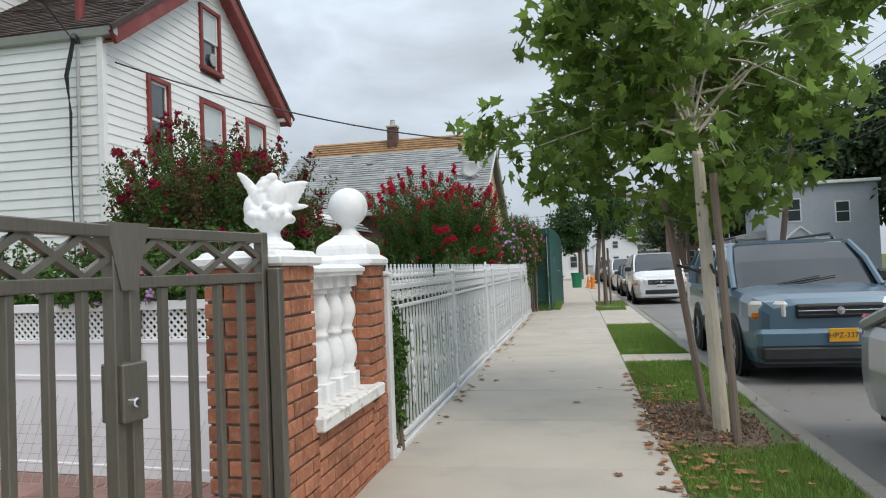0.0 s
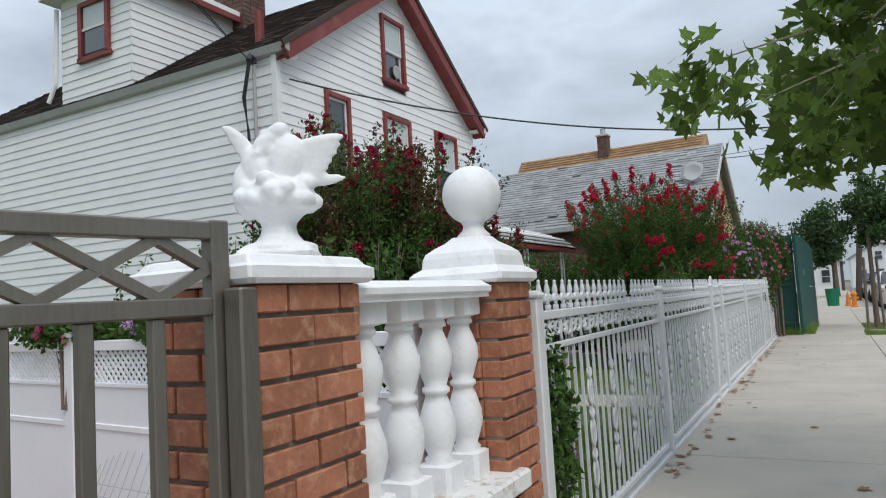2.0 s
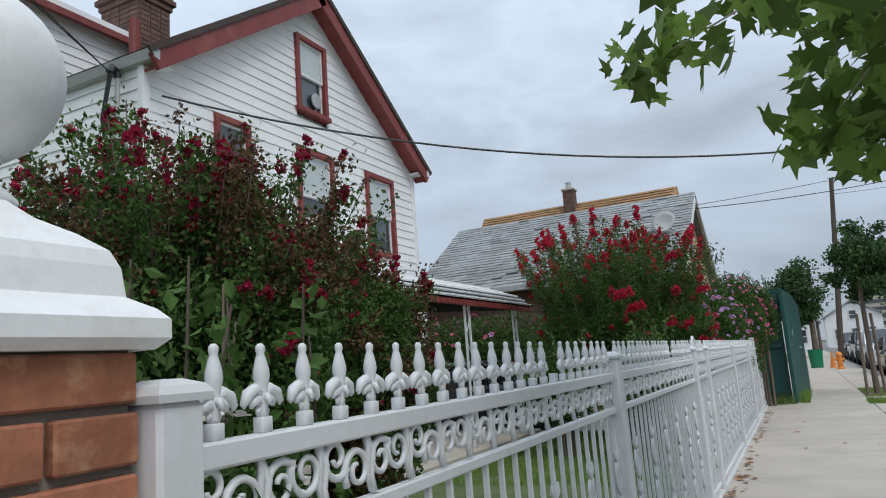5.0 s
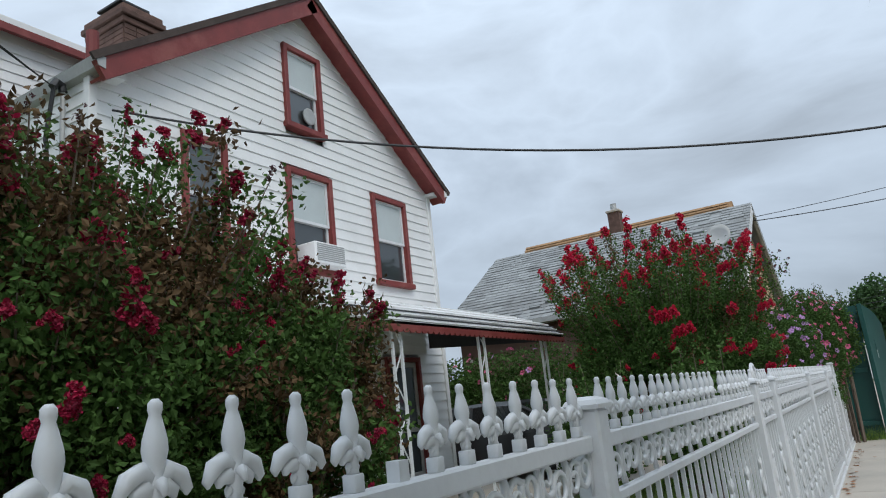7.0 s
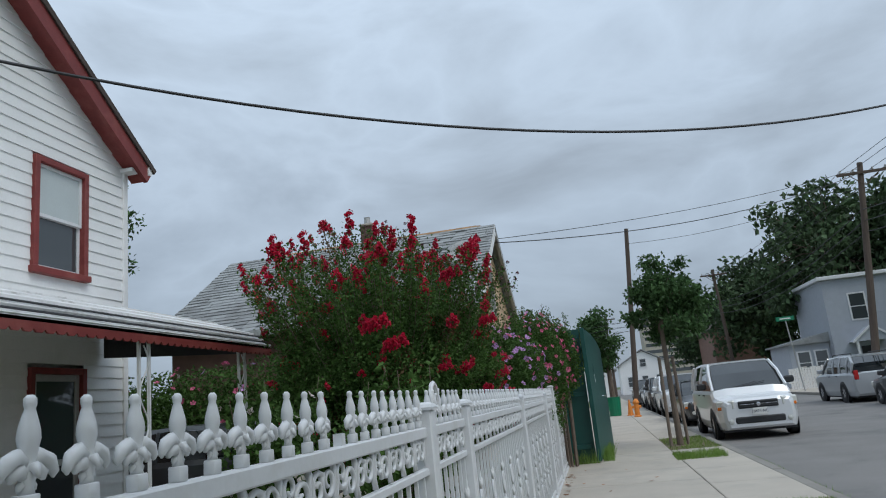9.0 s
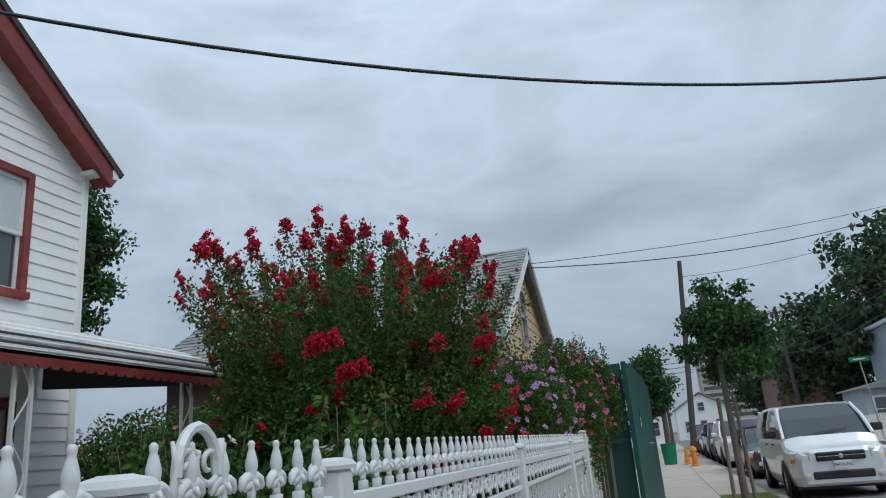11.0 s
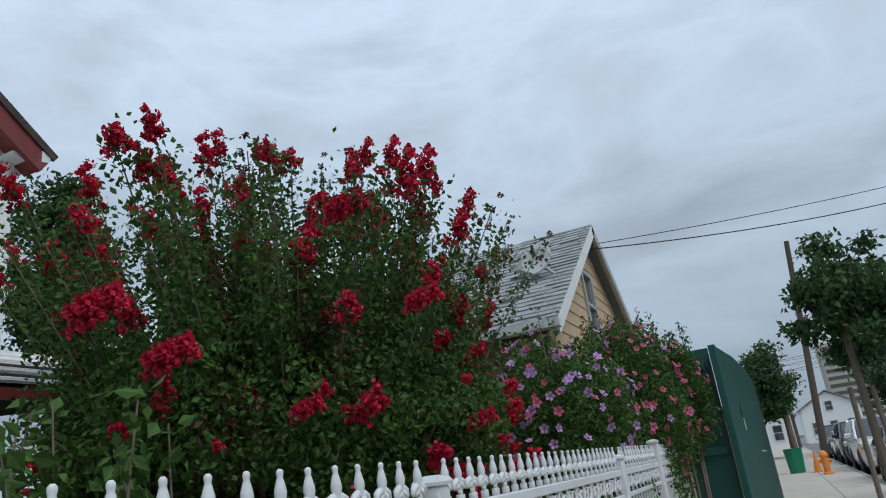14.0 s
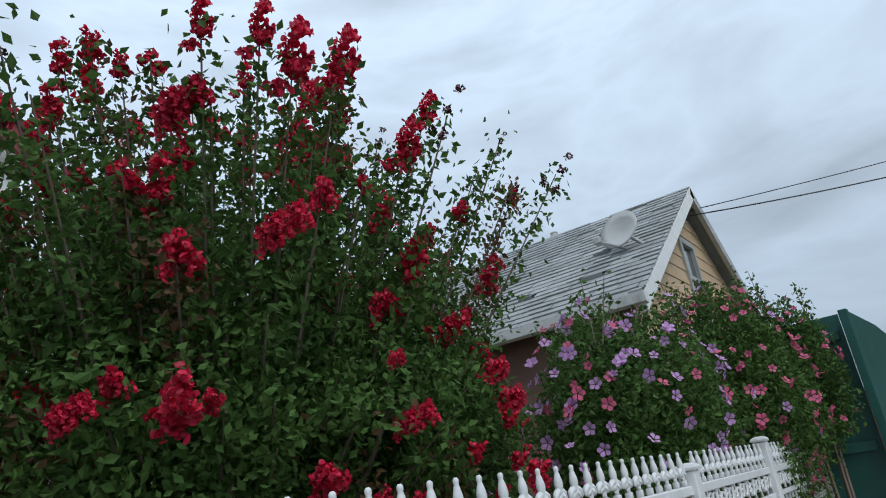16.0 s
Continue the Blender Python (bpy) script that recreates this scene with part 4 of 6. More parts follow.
POSTS = [4.845, 7.68, 10.6, 11.5, 14.47, 17.54, 19.3, 21.55]
BROKEN = (6.71, 9.5)
for a, b in zip(POSTS, POSTS[1:]):
    fence_panel(a + 0.045, b - 0.045, "white painted iron gate with scrolls and spear finials" if b - a < 1 else "white painted iron fence with scroll band and spear finials", b - a < 1)
for yy in POSTS:
    p = thing("fence_post", "white painted square iron fence post", "post", group="white fence posts")
    part("shaft", box(FENCE_X - 0.045, yy - 0.045, 0, FENCE_X + 0.045, yy + 0.045, 1.36 + (0.1 if yy == 19.3 else 0), 0.008), M_WHITE, p)
    part("cap", lathe([(0.052, 1.36), (0.054, 1.372), (0.046, 1.385), (0.02, 1.395)], 12, (0, 1, 2, 3)), M_WHITE, p).matrix_basis = pose(FENCE_X, yy, 0.1 if yy == 19.3 else 0)
gt = part("gate_crest", tube([(0, -0.07 * math.cos(k * math.pi / 10), 0.1 * math.sin(k * math.pi / 10)) for k in range(11)], 0.012, 6), M_WHITE, [o for o in scene.objects if o.name.startswith("iron_gate")][0])
gt.matrix_basis = pose(FENCE_X, 10.84, RAIL_T + 0.09)
again(scr0, pose(FENCE_X, 10.84, RAIL_T + 0.03), gt.parent)
tagged(mesh_ob("fence_kerb", box(FENCE_X - 0.05, 4.82, -0.1, FENCE_X + 0.04, 21.6, 0.035, 0.01), M_WHITE), "white painted concrete footing of the fence", "kerb", kind="structure")
for o in seeds:
    bpy.data.objects.remove(o)

# ---- green plywood hoarding with a door leaf ----
hoard = thing("plywood_hoarding", "dark green painted plywood hoarding", "hoarding")
part("cross_panel", box(-1.75, 21.75, 0.02, -0.76, 21.79, 2.55), M_GREEN, hoard)
for zz in (0.25, 1.25, 2.3):
    part("batten", box(-1.75, 21.7, zz, -0.8, 21.75, zz + 0.09, 0.005), M_GREEN, hoard)
leaf_a, leaf_b = Vector((-0.71, 21.6, 0)), Vector((-0.4, 24.7, 0))
ld = (leaf_b - leaf_a)
hoard2 = thing("plywood_door_leaf", "dark green plywood gate leaf with diamond cutout, standing open", "gate", Matrix.Translation(leaf_a) @ Matrix.Rotation(math.atan2(ld.y, ld.x), 4, "Z"))
L = ld.length
o_ = [(0, 0.03), (L, 0.03), (L, 2.25), (L * 0.75, 2.42), (L * 0.45, 2.52), (0.12, 2.55), (0, 2.55)]
dm = [(0.9, 1.72), (0.97, 1.89), (1.04, 1.72), (0.97, 1.55)]
bmh = bmesh.new()
for yv in (0.0, -0.035):
    vo = [bmh.verts.new((a, yv, b)) for a, b in o_]
    vd = [bmh.verts.new((a, yv, b)) for a, b in dm]
    bmh.faces.new((vo[0], vo[1], vd[3]))
    bmh.faces.new((vo[1], vd[2], vd[3]))
    bmh.faces.new((vo[1], vo[2], vd[2]))
    bmh.faces.new((vo[2], vo[3], vd[2]))
    bmh.faces.new((vo[3], vo[4], vd[1], vd[2]))
    bmh.faces.new((vo[4], vo[5], vd[1]))
    bmh.faces.new((vo[5], vo[6], vd[0], vd[1]))
    bmh.faces.new((vo[6], vo[0], vd[3], vd[0]))
    if yv == 0.0:
        ring0 = (vo, vd)
    else:
        for r0, r1 in zip(ring0, (vo, vd)):
            for i in range(len(r0)):
                j = (i + 1) % len(r0)
                bmh.faces.new((r0[i], r0[j], r1[j], r1[i]))
bmesh.ops.recalc_face_normals(bmh, faces=bmh.faces)
part("leaf", bmh, M_GREEN, hoard2)
part("backing_board", box(0.75, 0.05, 1.45, 1.2, 0.06, 2.0), M_BLACKPL, hoard2, "dark board behind the cutout")
part("splinter", box(1.0, -0.04, 1.5, 1.03, -0.034, 1.66), M_PLATEW, hoard2, "pale splinter of wood")
part("edge_batten", box(-0.02, -0.05, 0.03, 0.07, 0.03, 2.56, 0.006), M_GREEN, hoard2)
part("handle", tube([(2.0, -0.04, 1.2), (2.0, -0.09, 1.2), (2.1, -0.09, 1.2)], 0.012, 6), M_CHROME, hoard2, "small steel handle")

# ---- neighbouring houses ----
grey = thing("grey_roof_house", "tan sided house with weathered grey shingle roof", "house")
GX1, GX0, GRY, GRZ, GEZ, GE0, GE1 = -2.95, -10.72, 26.36, 6.08, 3.4, 22.1, 30.6
part("wall", prism([(GE0 + 0.4, -0.1), (GE1 - 0.4, -0.1), (GE1 - 0.4, GEZ + 0.1), (GRY, GRZ - 0.25), (GE0 + 0.4, GEZ + 0.1)], GX0 + 0.5, GX1 - 0.05), M_BROWNWALL, grey)
gs = part("gable_siding", box(GX1 - 0.05, GE0 + 0.4, 0, GX1 - 0.02, GE1 - 0.4, 0.4), M_TANWALL, grey)
z = 0.3
while z < GRZ - 0.4:
    hw = lambda q: 3.85 if q < GEZ + 0.1 else max((GRZ - 0.25 - q) / (GRZ - GEZ - 0.35) * 3.85, 0)
    g0, g1 = hw(z), hw(z + 0.24)
    if g1 > 0.05:
        for a, b in cut(GRY - g0, GRY + g0, [(25.55, 26.35)] if 3.6 < z < 4.9 else []):
            clap(a, b, z, 0.24, "y", GX1 - 0.03, 1, gs, M_TANWALL, (max(a, GRY - g1) if a == GRY - g0 else a, min(b, GRY + g1) if b == GRY + g0 else b))
    z += 0.24
gw = part("window", box(GX1 - 0.06, 25.62, 3.65, GX1 - 0.035, 26.28, 4.95), M_GLASS, grey)
for a, b, c, d in ((25.52, 25.62, 3.6, 5.0), (26.28, 26.38, 3.6, 5.0), (25.62, 26.28, 4.92, 5.02), (25.5, 26.4, 3.55, 3.65), (25.62, 26.28, 4.25, 4.32)):
    part("casing", box(GX1 - 0.06, a, c, GX1 + 0.03, b, d), M_GALV, gw)
for sgn, ey in ((-1, GE0), (1, GE1)):
    dyr, dzr = abs(GRY - ey), GRZ - GEZ
    ang = math.atan2(dzr, dyr)
    def ra(f, off=0.0, s=sgn, d=dyr, h=dzr, an=ang):
        return (GRY + s * d * (1 - f) + s * math.sin(an) * off, GEZ + h * f + math.cos(an) * off)
    HIP = 0.0
    rf = bmesh.new()
    q0, q1 = ra(0), ra(1)
    v0 = [rf.verts.new(p) for p in ((GX0 - HIP * 0.3, *q0), (GX1 + 0.25, *q0), (GX1 + 0.25, *q1), (GX0 + HIP, *q1))]
    rf.faces.new(v0)
    r_ = bmesh.ops.extrude_face_region(rf, geom=rf.faces[:])
    for v in [g for g in r_["geom"] if isinstance(g, bmesh.types.BMVert)]:
        v.co.z -= 0.1
    bmesh.ops.recalc_face_normals(rf, faces=rf.faces)
    part("roof", rf, M_GREYSH, grey, "weathered grey shingle roof")
    if sgn < 0:
        vv, ff, rng = [], [], np.random.default_rng(8)
        rows_ = 26
        for r in range(rows_):
            f0, f1 = r / rows_, (r + 1.05) / rows_
            lo = GX0 - HIP * 0.3 + (HIP * 1.3) * (r + 1) / rows_
            x = lo + rng.uniform(0, 0.1)
            while x < GX1 + 0.25:
                w_ = rng.uniform(0.24, 0.4)
                x1 = min(x + w_ - 0.008, GX1 + 0.26)
                gone = rng.random() < (0.14 if r > 17 and x > -5.5 else 0.004)
                if not gone:
                    lift = 0.022 + rng.uniform(0, 0.02) + (0.04 if rng.random() < 0.02 else 0)
                    a, b, c = ra(f0, lift), ra(min(f1, 1), 0.014), ra(f0, 0.002)
                    i = len(vv)
                    vv += [(x, *a), (x1, *a), (x1, *b), (x, *b), (x, *c), (x1, *c)]
                    ff += [(i, i + 1, i + 2, i + 3), (i + 4, i + 5, i + 1, i)]
                x += w_
        tagged(raw("shingles", vv, ff, M_GREYSH, grey), kind="stuff")
    part("rake_board", prism([ra(-0.02, -0.2), ra(-0.02, 0.0), ra(1, 0.0), ra(1, -0.22)], GX1 + 0.18, GX1 + 0.262), M_PLASTER if sgn < 0 else M_GALV, grey, "weathered white rake board")
    part("gutter", prism([(ey, GEZ - 0.14), (ey + sgn * 0.1, GEZ - 0.12), (ey + sgn * 0.13, GEZ), (ey, GEZ)], GX0, GX1 + 0.3), M_STREAK, grey)
dish = thing("satellite_dish", "grey satellite dish on the shingle roof", "dish", pose(0.42, -0.6, -0.42))
bm = lathe([(0.01, 0), (0.12, 0.01), (0.24, 0.045), (0.33, 0.09), (0.335, 0.1), (0.24, 0.06), (0.12, 0.022), (0.01, 0.01)], 28)
part("reflector", bm, M_DISH, dish, smooth=True).matrix_basis = pose(-3.75, 24.5, 5.25, 68, 0, -12)
part("mast", tube([(-3.5, 24.6, 4.75), (-3.5, 24.55, 5.0), (-3.72, 24.55, 5.22)], 0.03, 8), M_GALV, dish)
part("arm", tube([(-3.75, 24.5, 4.98), (-3.95, 24.0, 5.05)], 0.022, 6), M_GALV, dish)
part("receiver", box(-4.02, 23.88, 5.0, -3.9, 24.02, 5.12, 0.02), M_GALV, dish)
tan = thing("tan_roof_house", "brown roofed house behind the grey roof", "house")
part("wall", box(-12.6, 31.5, 0, -4.4, 37.5, 4.7), M_BROWNWALL, tan)
part("roof", prism([(30.9, 4.6), (34.2, 8.1), (37.8, 4.6)], -13.0, -4.15), M_TANSH, tan, "tan brown shingle roof")
vv, ff, rng = [], [], np.random.default_rng(9)
for r in range(26):
    x = -13.0
    y0, z0, y1, z1 = 30.9 + 3.3 * r / 26, 4.6 + 3.5 * r / 26, 30.9 + 3.3 * (r + 1) / 26, 4.6 + 3.5 * (r + 1) / 26
    while x < -4.3:
        i = len(vv)
        vv += [(x, y0 - 0.03, z0 + 0.04), (x + 0.29, y0 - 0.03, z0 + 0.04), (x + 0.29, y1, z1 + 0.015), (x, y1, z1 + 0.015)]
        ff.append((i, i + 1, i + 2, i + 3))
        x += 0.3
tagged(raw("shingles", vv, ff, M_TANSH, tan), kind="stuff")
chm = part("chimney", box(-8.95, 33.7, 7.0, -8.47, 34.2, 8.65), M_DARKBRICK, tan, "red brick chimney")
part("chimney_cap", box(-9.0, 33.65, 8.65, -8.42, 34.25, 8.75, 0.02), M_CONC, tan)
part("flue", lathe([(0.14, 8.75), (0.12, 9.0), (0.13, 9.05)], 12), M_GALV, tan).matrix_basis = pose(-8.71, 33.95, 0)

# ---- plants ----
def unit_cloud(rng, n):
    d = rng.normal(size=(n, 3))
    return d / np.linalg.norm(d, axis=1)[:, None]


def panicle_mesh(rng, h, r, n, bud=0.15):
    """A crinkled flower head: petals in small balls round an upright axis."""
    k = max(4, n // 26)
    t = rng.random(k) ** 0.8
    a = rng.random(k) * 6.283
    rad = r * (1 - 0.6 * t) * rng.uniform(0.3, 1.0, k)
    c = np.stack([rad * np.cos(a), rad * np.sin(a), t * h], 1)
    d = rng.normal(size=(n, 3))
    d /= np.linalg.norm(d, axis=1)[:, None]
    return c[rng.integers(0, k, n)] + d * rng.uniform(0.5, 1.0, n)[:, None] * r * 0.34


def crape_myrtle(base, centre, radii, shoots, n_leaf, n_flower, seed, label, bronze, top, petal, fs, large=()):
    rng = np.random.default_rng(seed)
    bush = thing("crape_myrtle_bush", label, "bush")
    centre, radii = np.array(centre), np.array(radii)
    bm = bmesh.new()
    stems = []
    for k in range(12):
        a = k * 2.4
        tip = centre + radii * np.array([0.75 * math.cos(a), 0.75 * math.sin(a), 0.5 * rng.random()])
        b = np.array(base) + np.array([0.15 * math.cos(a), 0.15 * math.sin(a), 0])
        m = b * 0.5 + tip * 0.5 + np.array([-0.1 * math.cos(a), -0.1 * math.sin(a), 0.1])
        tube([b, m, tip], [0.035, 0.022, 0.008], 6, bm)
    tips, shoot_leaf, bronze_leaf = [], [], []
    for k in range(shoots):
        d = unit_cloud(rng, 1)[0]
        d[2] = abs(d[2]) * 1.0 - 0.12
        d /= np.linalg.norm(d)
        root = centre + radii * d * 0.82
        rise = max(d[2], 0)
        out = d * np.array([0.4, 0.4, 0.2]) + np.array([0, 0, 0.3 + 0.6 * rise])
        out /= np.linalg.norm(out)
        cap = top - 0.55 * max(root[0] - centre[0] + 0.25, 0) - 0.3 * max(centre[1] + 0.25 - root[1], 0)
        room = max(min(top - 1.2 * (1 - rise), cap) - root[2], 0.12)
        ln = rng.uniform(0.3, 1.0) * (room if rise > 0.3 else 0.3)
        tip = root + out * ln
        tube([root - out * 0.1, (root + tip) / 2, tip], [0.007, 0.005, 0.003], 4, bm)
        tips.append((tip, out, d))
        m = int(80 + 170 * ln)
        s = rng.random(m)
        pts = root[None] + (tip - root)[None] * s[:, None] + rng.normal(size=(m, 3)) * 0.05
        (bronze_leaf if rng.random() < bronze else shoot_leaf).append(pts)
    tagged(part("stem", bm, M_BARK, bush), kind="stuff")
    d = unit_cloud(rng, n_leaf)
    lump = np.array([noise.noise(Vector((v * 2.6 + seed).tolist())) for v in d]) * 0.22 + 1.0
    rr = (rng.random(n_leaf) ** 0.45) * lump
    c = centre + radii * d * rr[:, None] * 0.97
    c = c[c[:, 2] > 0.15]
    hole = np.array([noise.noise(Vector((p * 2.2).tolist())) for p in c])
    c = c[hole > -0.28]
    pick = np.array([noise.noise(Vector((p * 1.1 + 7).tolist())) for p in c]) + rng.normal(size=len(c)) * 0.15
    nb = pick < np.quantile(pick, bronze)
    leaves("foliage", np.concatenate([c[~nb]] + shoot_leaf), 0.043, M_LEAF, bush, rng, droop=0.1)
    if nb.any():
        leaves("bronze_foliage", np.concatenate([c[nb]] + bronze_leaf), 0.044, M_LEAFY, bush, rng, droop=0.1, label="bronze tinted leaves")
    heads = []
    for v in range(4):
        h, r, n = ((0.19, 0.075, 300), (0.25, 0.08, 340), (0.16, 0.105, 380), (0.1, 0.055, 150))[v]
        o = leaves("flower_head", panicle_mesh(rng, h, r, n), 0.026, petal, None, rng, PETALS, droop=0)
        heads.append(o)
    buds = leaves("seed_head", panicle_mesh(rng, 0.24, 0.06, 110), 0.016, M_BUD, None, rng, PETALS, droop=0)
    up = sorted(range(len(tips)), key=lambda i: -tips[i][2][2] + 0.5 * rng.random())
    for q, i in enumerate(up[:n_flower]):
        tip, out, d = tips[i]
        src = buds if rng.random() < (0.16 + 0.2 * bronze) else heads[int(rng.integers(4))]
        s = rng.uniform(0.55, 1.1) * fs
        tilt = Vector(out.tolist()).to_track_quat("Z", "Y").to_matrix().to_4x4()
        c_ = again(src, Matrix.Translation(tip - out * 0.1) @ tilt @ Matrix.Diagonal((s, s, s, 1)), bush)
    for q in range(int(n_flower * 0.7)):
        d = unit_cloud(rng, 1)[0]
        d[2] = d[2] * 0.75
        p = centre + radii * d * rng.uniform(0.93, 1.03)
        if p[2] < 0.6:
            continue
        ax = Vector((d[0], d[1], 0.35)).to_track_quat("Z", "Y").to_matrix().to_4x4()
        s = rng.uniform(0.3, 0.95) * fs
        again(heads[int(rng.integers(4))], Matrix.Translation(p) @ ax @ Matrix.Diagonal((s, s, s, 1)), bush)
    for p, s in large:
        for dx, dy, dz in ((0, 0, 0), (0.1, 0.04, 0.03), (-0.09, 0.02, -0.02)):
            again(heads[2], Matrix.Translation((p[0] + dx * s, p[1] + dy * s, p[2] + dz * s)) @ pose(0, 0, 0, 30, 10, 60 * dx) @ Matrix.Diagonal((s, s, s, 1)), bush)
    for o in heads + [buds]:
        bpy.data.objects.remove(o)
    return bush


crape_myrtle((-4.05, 7.6, 0), (-4.1, 7.55, 1.6), (1.2, 1.25, 1.15), 210, 105000, 110, 21, "tall crape myrtle bush with red flowers and bronze shoots", 0.4, 3.55, M_DARKRED, 0.9)
crape_myrtle((-3.85, 8.9, 0), (-3.85, 8.85, 1.25), (0.9, 0.78, 1.05), 130, 62000, 48, 24, "rounded crape myrtle bush with bronze shoots near the porch", 0.5, 2.85, M_DARKRED, 0.8)
crape_myrtle((-3.05, 16.15, 0), (-3.05, 16.15, 1.58), (1.42, 1.68, 1.2), 310, 130000, 190, 22, "broad crape myrtle bush covered in crimson flower heads", 0.06, 4.1, M_RED, 1.05, (((-2.62, 14.2, 2.15), 0.85), ((-2.52, 14.5, 1.97), 0.8), ((-1.65, 15.3, 2.2), 0.6), ((-1.62, 15.8, 1.62), 0.5), ((-2.1, 14.9, 1.72), 0.5), ((-2.0, 15.2, 2.75), 0.75)))


def flower_mesh(material, rng, r=0.05):
    """Five broad overlapping petals round a small eye."""
    v, f = [], []
    for k in range(5):
        a = k * 2 * math.pi / 5
        i = len(v)
        for rr, da, z in ((0.1, 0, 0), (0.75, -0.55, 0.25), (1.0, -0.2, 0.33), (1.0, 0.2, 0.3), (0.75, 0.55, 0.25)):
            v.append((r * rr * math.cos(a + da), r * rr * math.sin(a + da), r * z + 0.002 * k))
        f.append((i, i + 1, i + 2, i + 3, i + 4))
    return raw("flower", v, f, material)


def shrub(name, label, centre, radii, n_leaf, flowers, seed, leaf=0.06, base_z=0.0, sprigs=0, leaf_mat=None):
    rng = np.random.default_rng(seed)
    b = thing(name, label, "shrub")
    centre, radii = np.array(centre, float), np.array(radii, float)
    bm = bmesh.new()
    for k in range(9):
        a = k * 2.4
        tip = centre + radii * np.array([0.7 * math.cos(a), 0.7 * math.sin(a), 0.35])
        tube([(centre[0] + 0.1 * math.cos(a), centre[1] + 0.1 * math.sin(a), base_z), (centre + tip) / 2, tip], [0.018, 0.012, 0.004], 5, bm)
    d = unit_cloud(rng, n_leaf)
    lump = np.array([noise.noise(Vector((v * 3 + seed).tolist())) for v in d]) * 0.3 + 1.0
    c = centre + radii * d * ((rng.random(n_leaf) ** 0.45) * lump)[:, None]
    c = c[c[:, 2] > base_z + 0.03]
    extra = []
    for k in range(sprigs):
        d1 = unit_cloud(rng, 1)[0]
        p = centre + radii * np.array([d1[0] * 0.75, d1[1] * 0.75, 0.65])
        q = p + np.array([rng.normal() * 0.08, rng.normal() * 0.08, rng.uniform(0.25, 0.5)])
        tube([p, q], [0.005, 0.003], 4, bm)
        s = rng.random(30)
        extra.append(p + (q - p) * s[:, None] + rng.normal(size=(30, 3)) * 0.03)
    tagged(part("stem", bm, M_BARK, b), kind="stuff")
    leaves("foliage", np.concatenate([c] + extra), leaf, leaf_mat or M_LEAF, b, rng, droop=0.15)
    for m, n, r in flowers:
        seed_ob = flower_mesh(m, rng, r)
        for k in range(n):
            d1 = unit_cloud(rng, 1)[0]
            d1[2] = d1[2] * 0.8 + 0.15
            lumpk = noise.noise(Vector((d1 * 3 + seed).tolist())) * 0.3 + 1.0
            p = centre + radii * d1 * lumpk * 1.02
            if p[2] < base_z + 0.15:
                continue
            ax = Vector((d1 + rng.normal(size=3) * 0.4).tolist()).to_track_quat("Z", "Y").to_matrix().to_4x4()
            s = rng.uniform(0.7, 1.15)
            again(seed_ob, Matrix.Translation(p) @ ax @ Matrix.Rotation(rng.random() * 6, 4, "Z") @ Matrix.Diagonal((s, s, s, 1)), b)
        bpy.data.objects.remove(seed_ob)
    return b


shrub("rose_of_sharon", "rose of Sharon shrub full of pink flowers beside the hoarding", (-1.62, 20.6, 1.75), (0.6, 0.95, 1.12), 34000, [(M_PINK, 260, 0.043), (M_LILAC, 40, 0.04)], 31, 0.048, sprigs=22)
shrub("rose_of_sharon", "rose of Sharon shrub with lilac and pink flowers behind the fence", (-1.98, 18.9, 1.55), (0.66, 1.1, 1.0), 34000, [(M_LILAC, 210, 0.043), (M_PINK, 90, 0.04)], 32, 0.048, sprigs=10)
shrub("rose_of_sharon", "slender rose of Sharon with pink flowers against the hoarding", (-1.2, 21.3, 1.95), (0.4, 0.35, 0.75), 10000, [(M_PINK, 60, 0.038)], 44, 0.048, sprigs=12)
shrub("rose_bush", "rose bush with pale blooms behind the iron fence", (-2.35, 13.75, 0.95), (0.5, 0.7, 0.6), 4500, [(M_PALE, 16, 0.05)], 33, 0.07, sprigs=10)
shrub("rose_bush", "rose bush with pale blooms near the porch", (-3.6, 14.0, 0.95), (0.6, 0.5, 0.62), 4500, [(M_PALE, 16, 0.055)], 34, 0.07, sprigs=6)
shrub("flowering_hedge", "leafy hedge with pink flowers by the driveway", (-7.8, 21.0, 1.35), (3.6, 0.75, 1.3), 24000, [(M_PINK, 90, 0.07), (M_LILAC, 30, 0.07)], 35, 0.09)
shrub("flowering_hedge", "leafy hedge with lilac flowers by the porch", (-5.4, 20.7, 1.2), (1.5, 0.55, 1.15), 9000, [(M_LILAC, 40, 0.06), (M_PINK, 20, 0.06)], 36, 0.08)
shrub("flowering_hedge", "leafy hedge with pink flowers beside the house", (-9.6, 20.6, 1.25), (1.7, 0.7, 1.2), 12000, [(M_PINK, 50, 0.065), (M_PALE, 20, 0.05)], 45, 0.085)
shrub("garden_shrub", "leafy green garden shrub behind the vinyl fence", (-3.3, 5.4, 0.95), (0.95, 0.5, 0.7), 8000, [(M_LILAC, 10, 0.045), (M_PALE, 8, 0.03)], 37, 0.06, sprigs=26)
shrub("garden_shrub", "leafy green garden shrub behind the vinyl fence", (-5.0, 6.1, 1.05), (1.2, 0.6, 0.72), 12000, [(M_PALE, 20, 0.03), (M_PINK, 8, 0.05)], 38, 0.06, sprigs=26)
shrub("garden_shrub", "low leafy shrub near the ball finial", (-2.35, 5.2, 0.85), (0.55, 0.4, 0.66), 6000, [(M_LILAC, 6, 0.045)], 39, 0.06, sprigs=16)
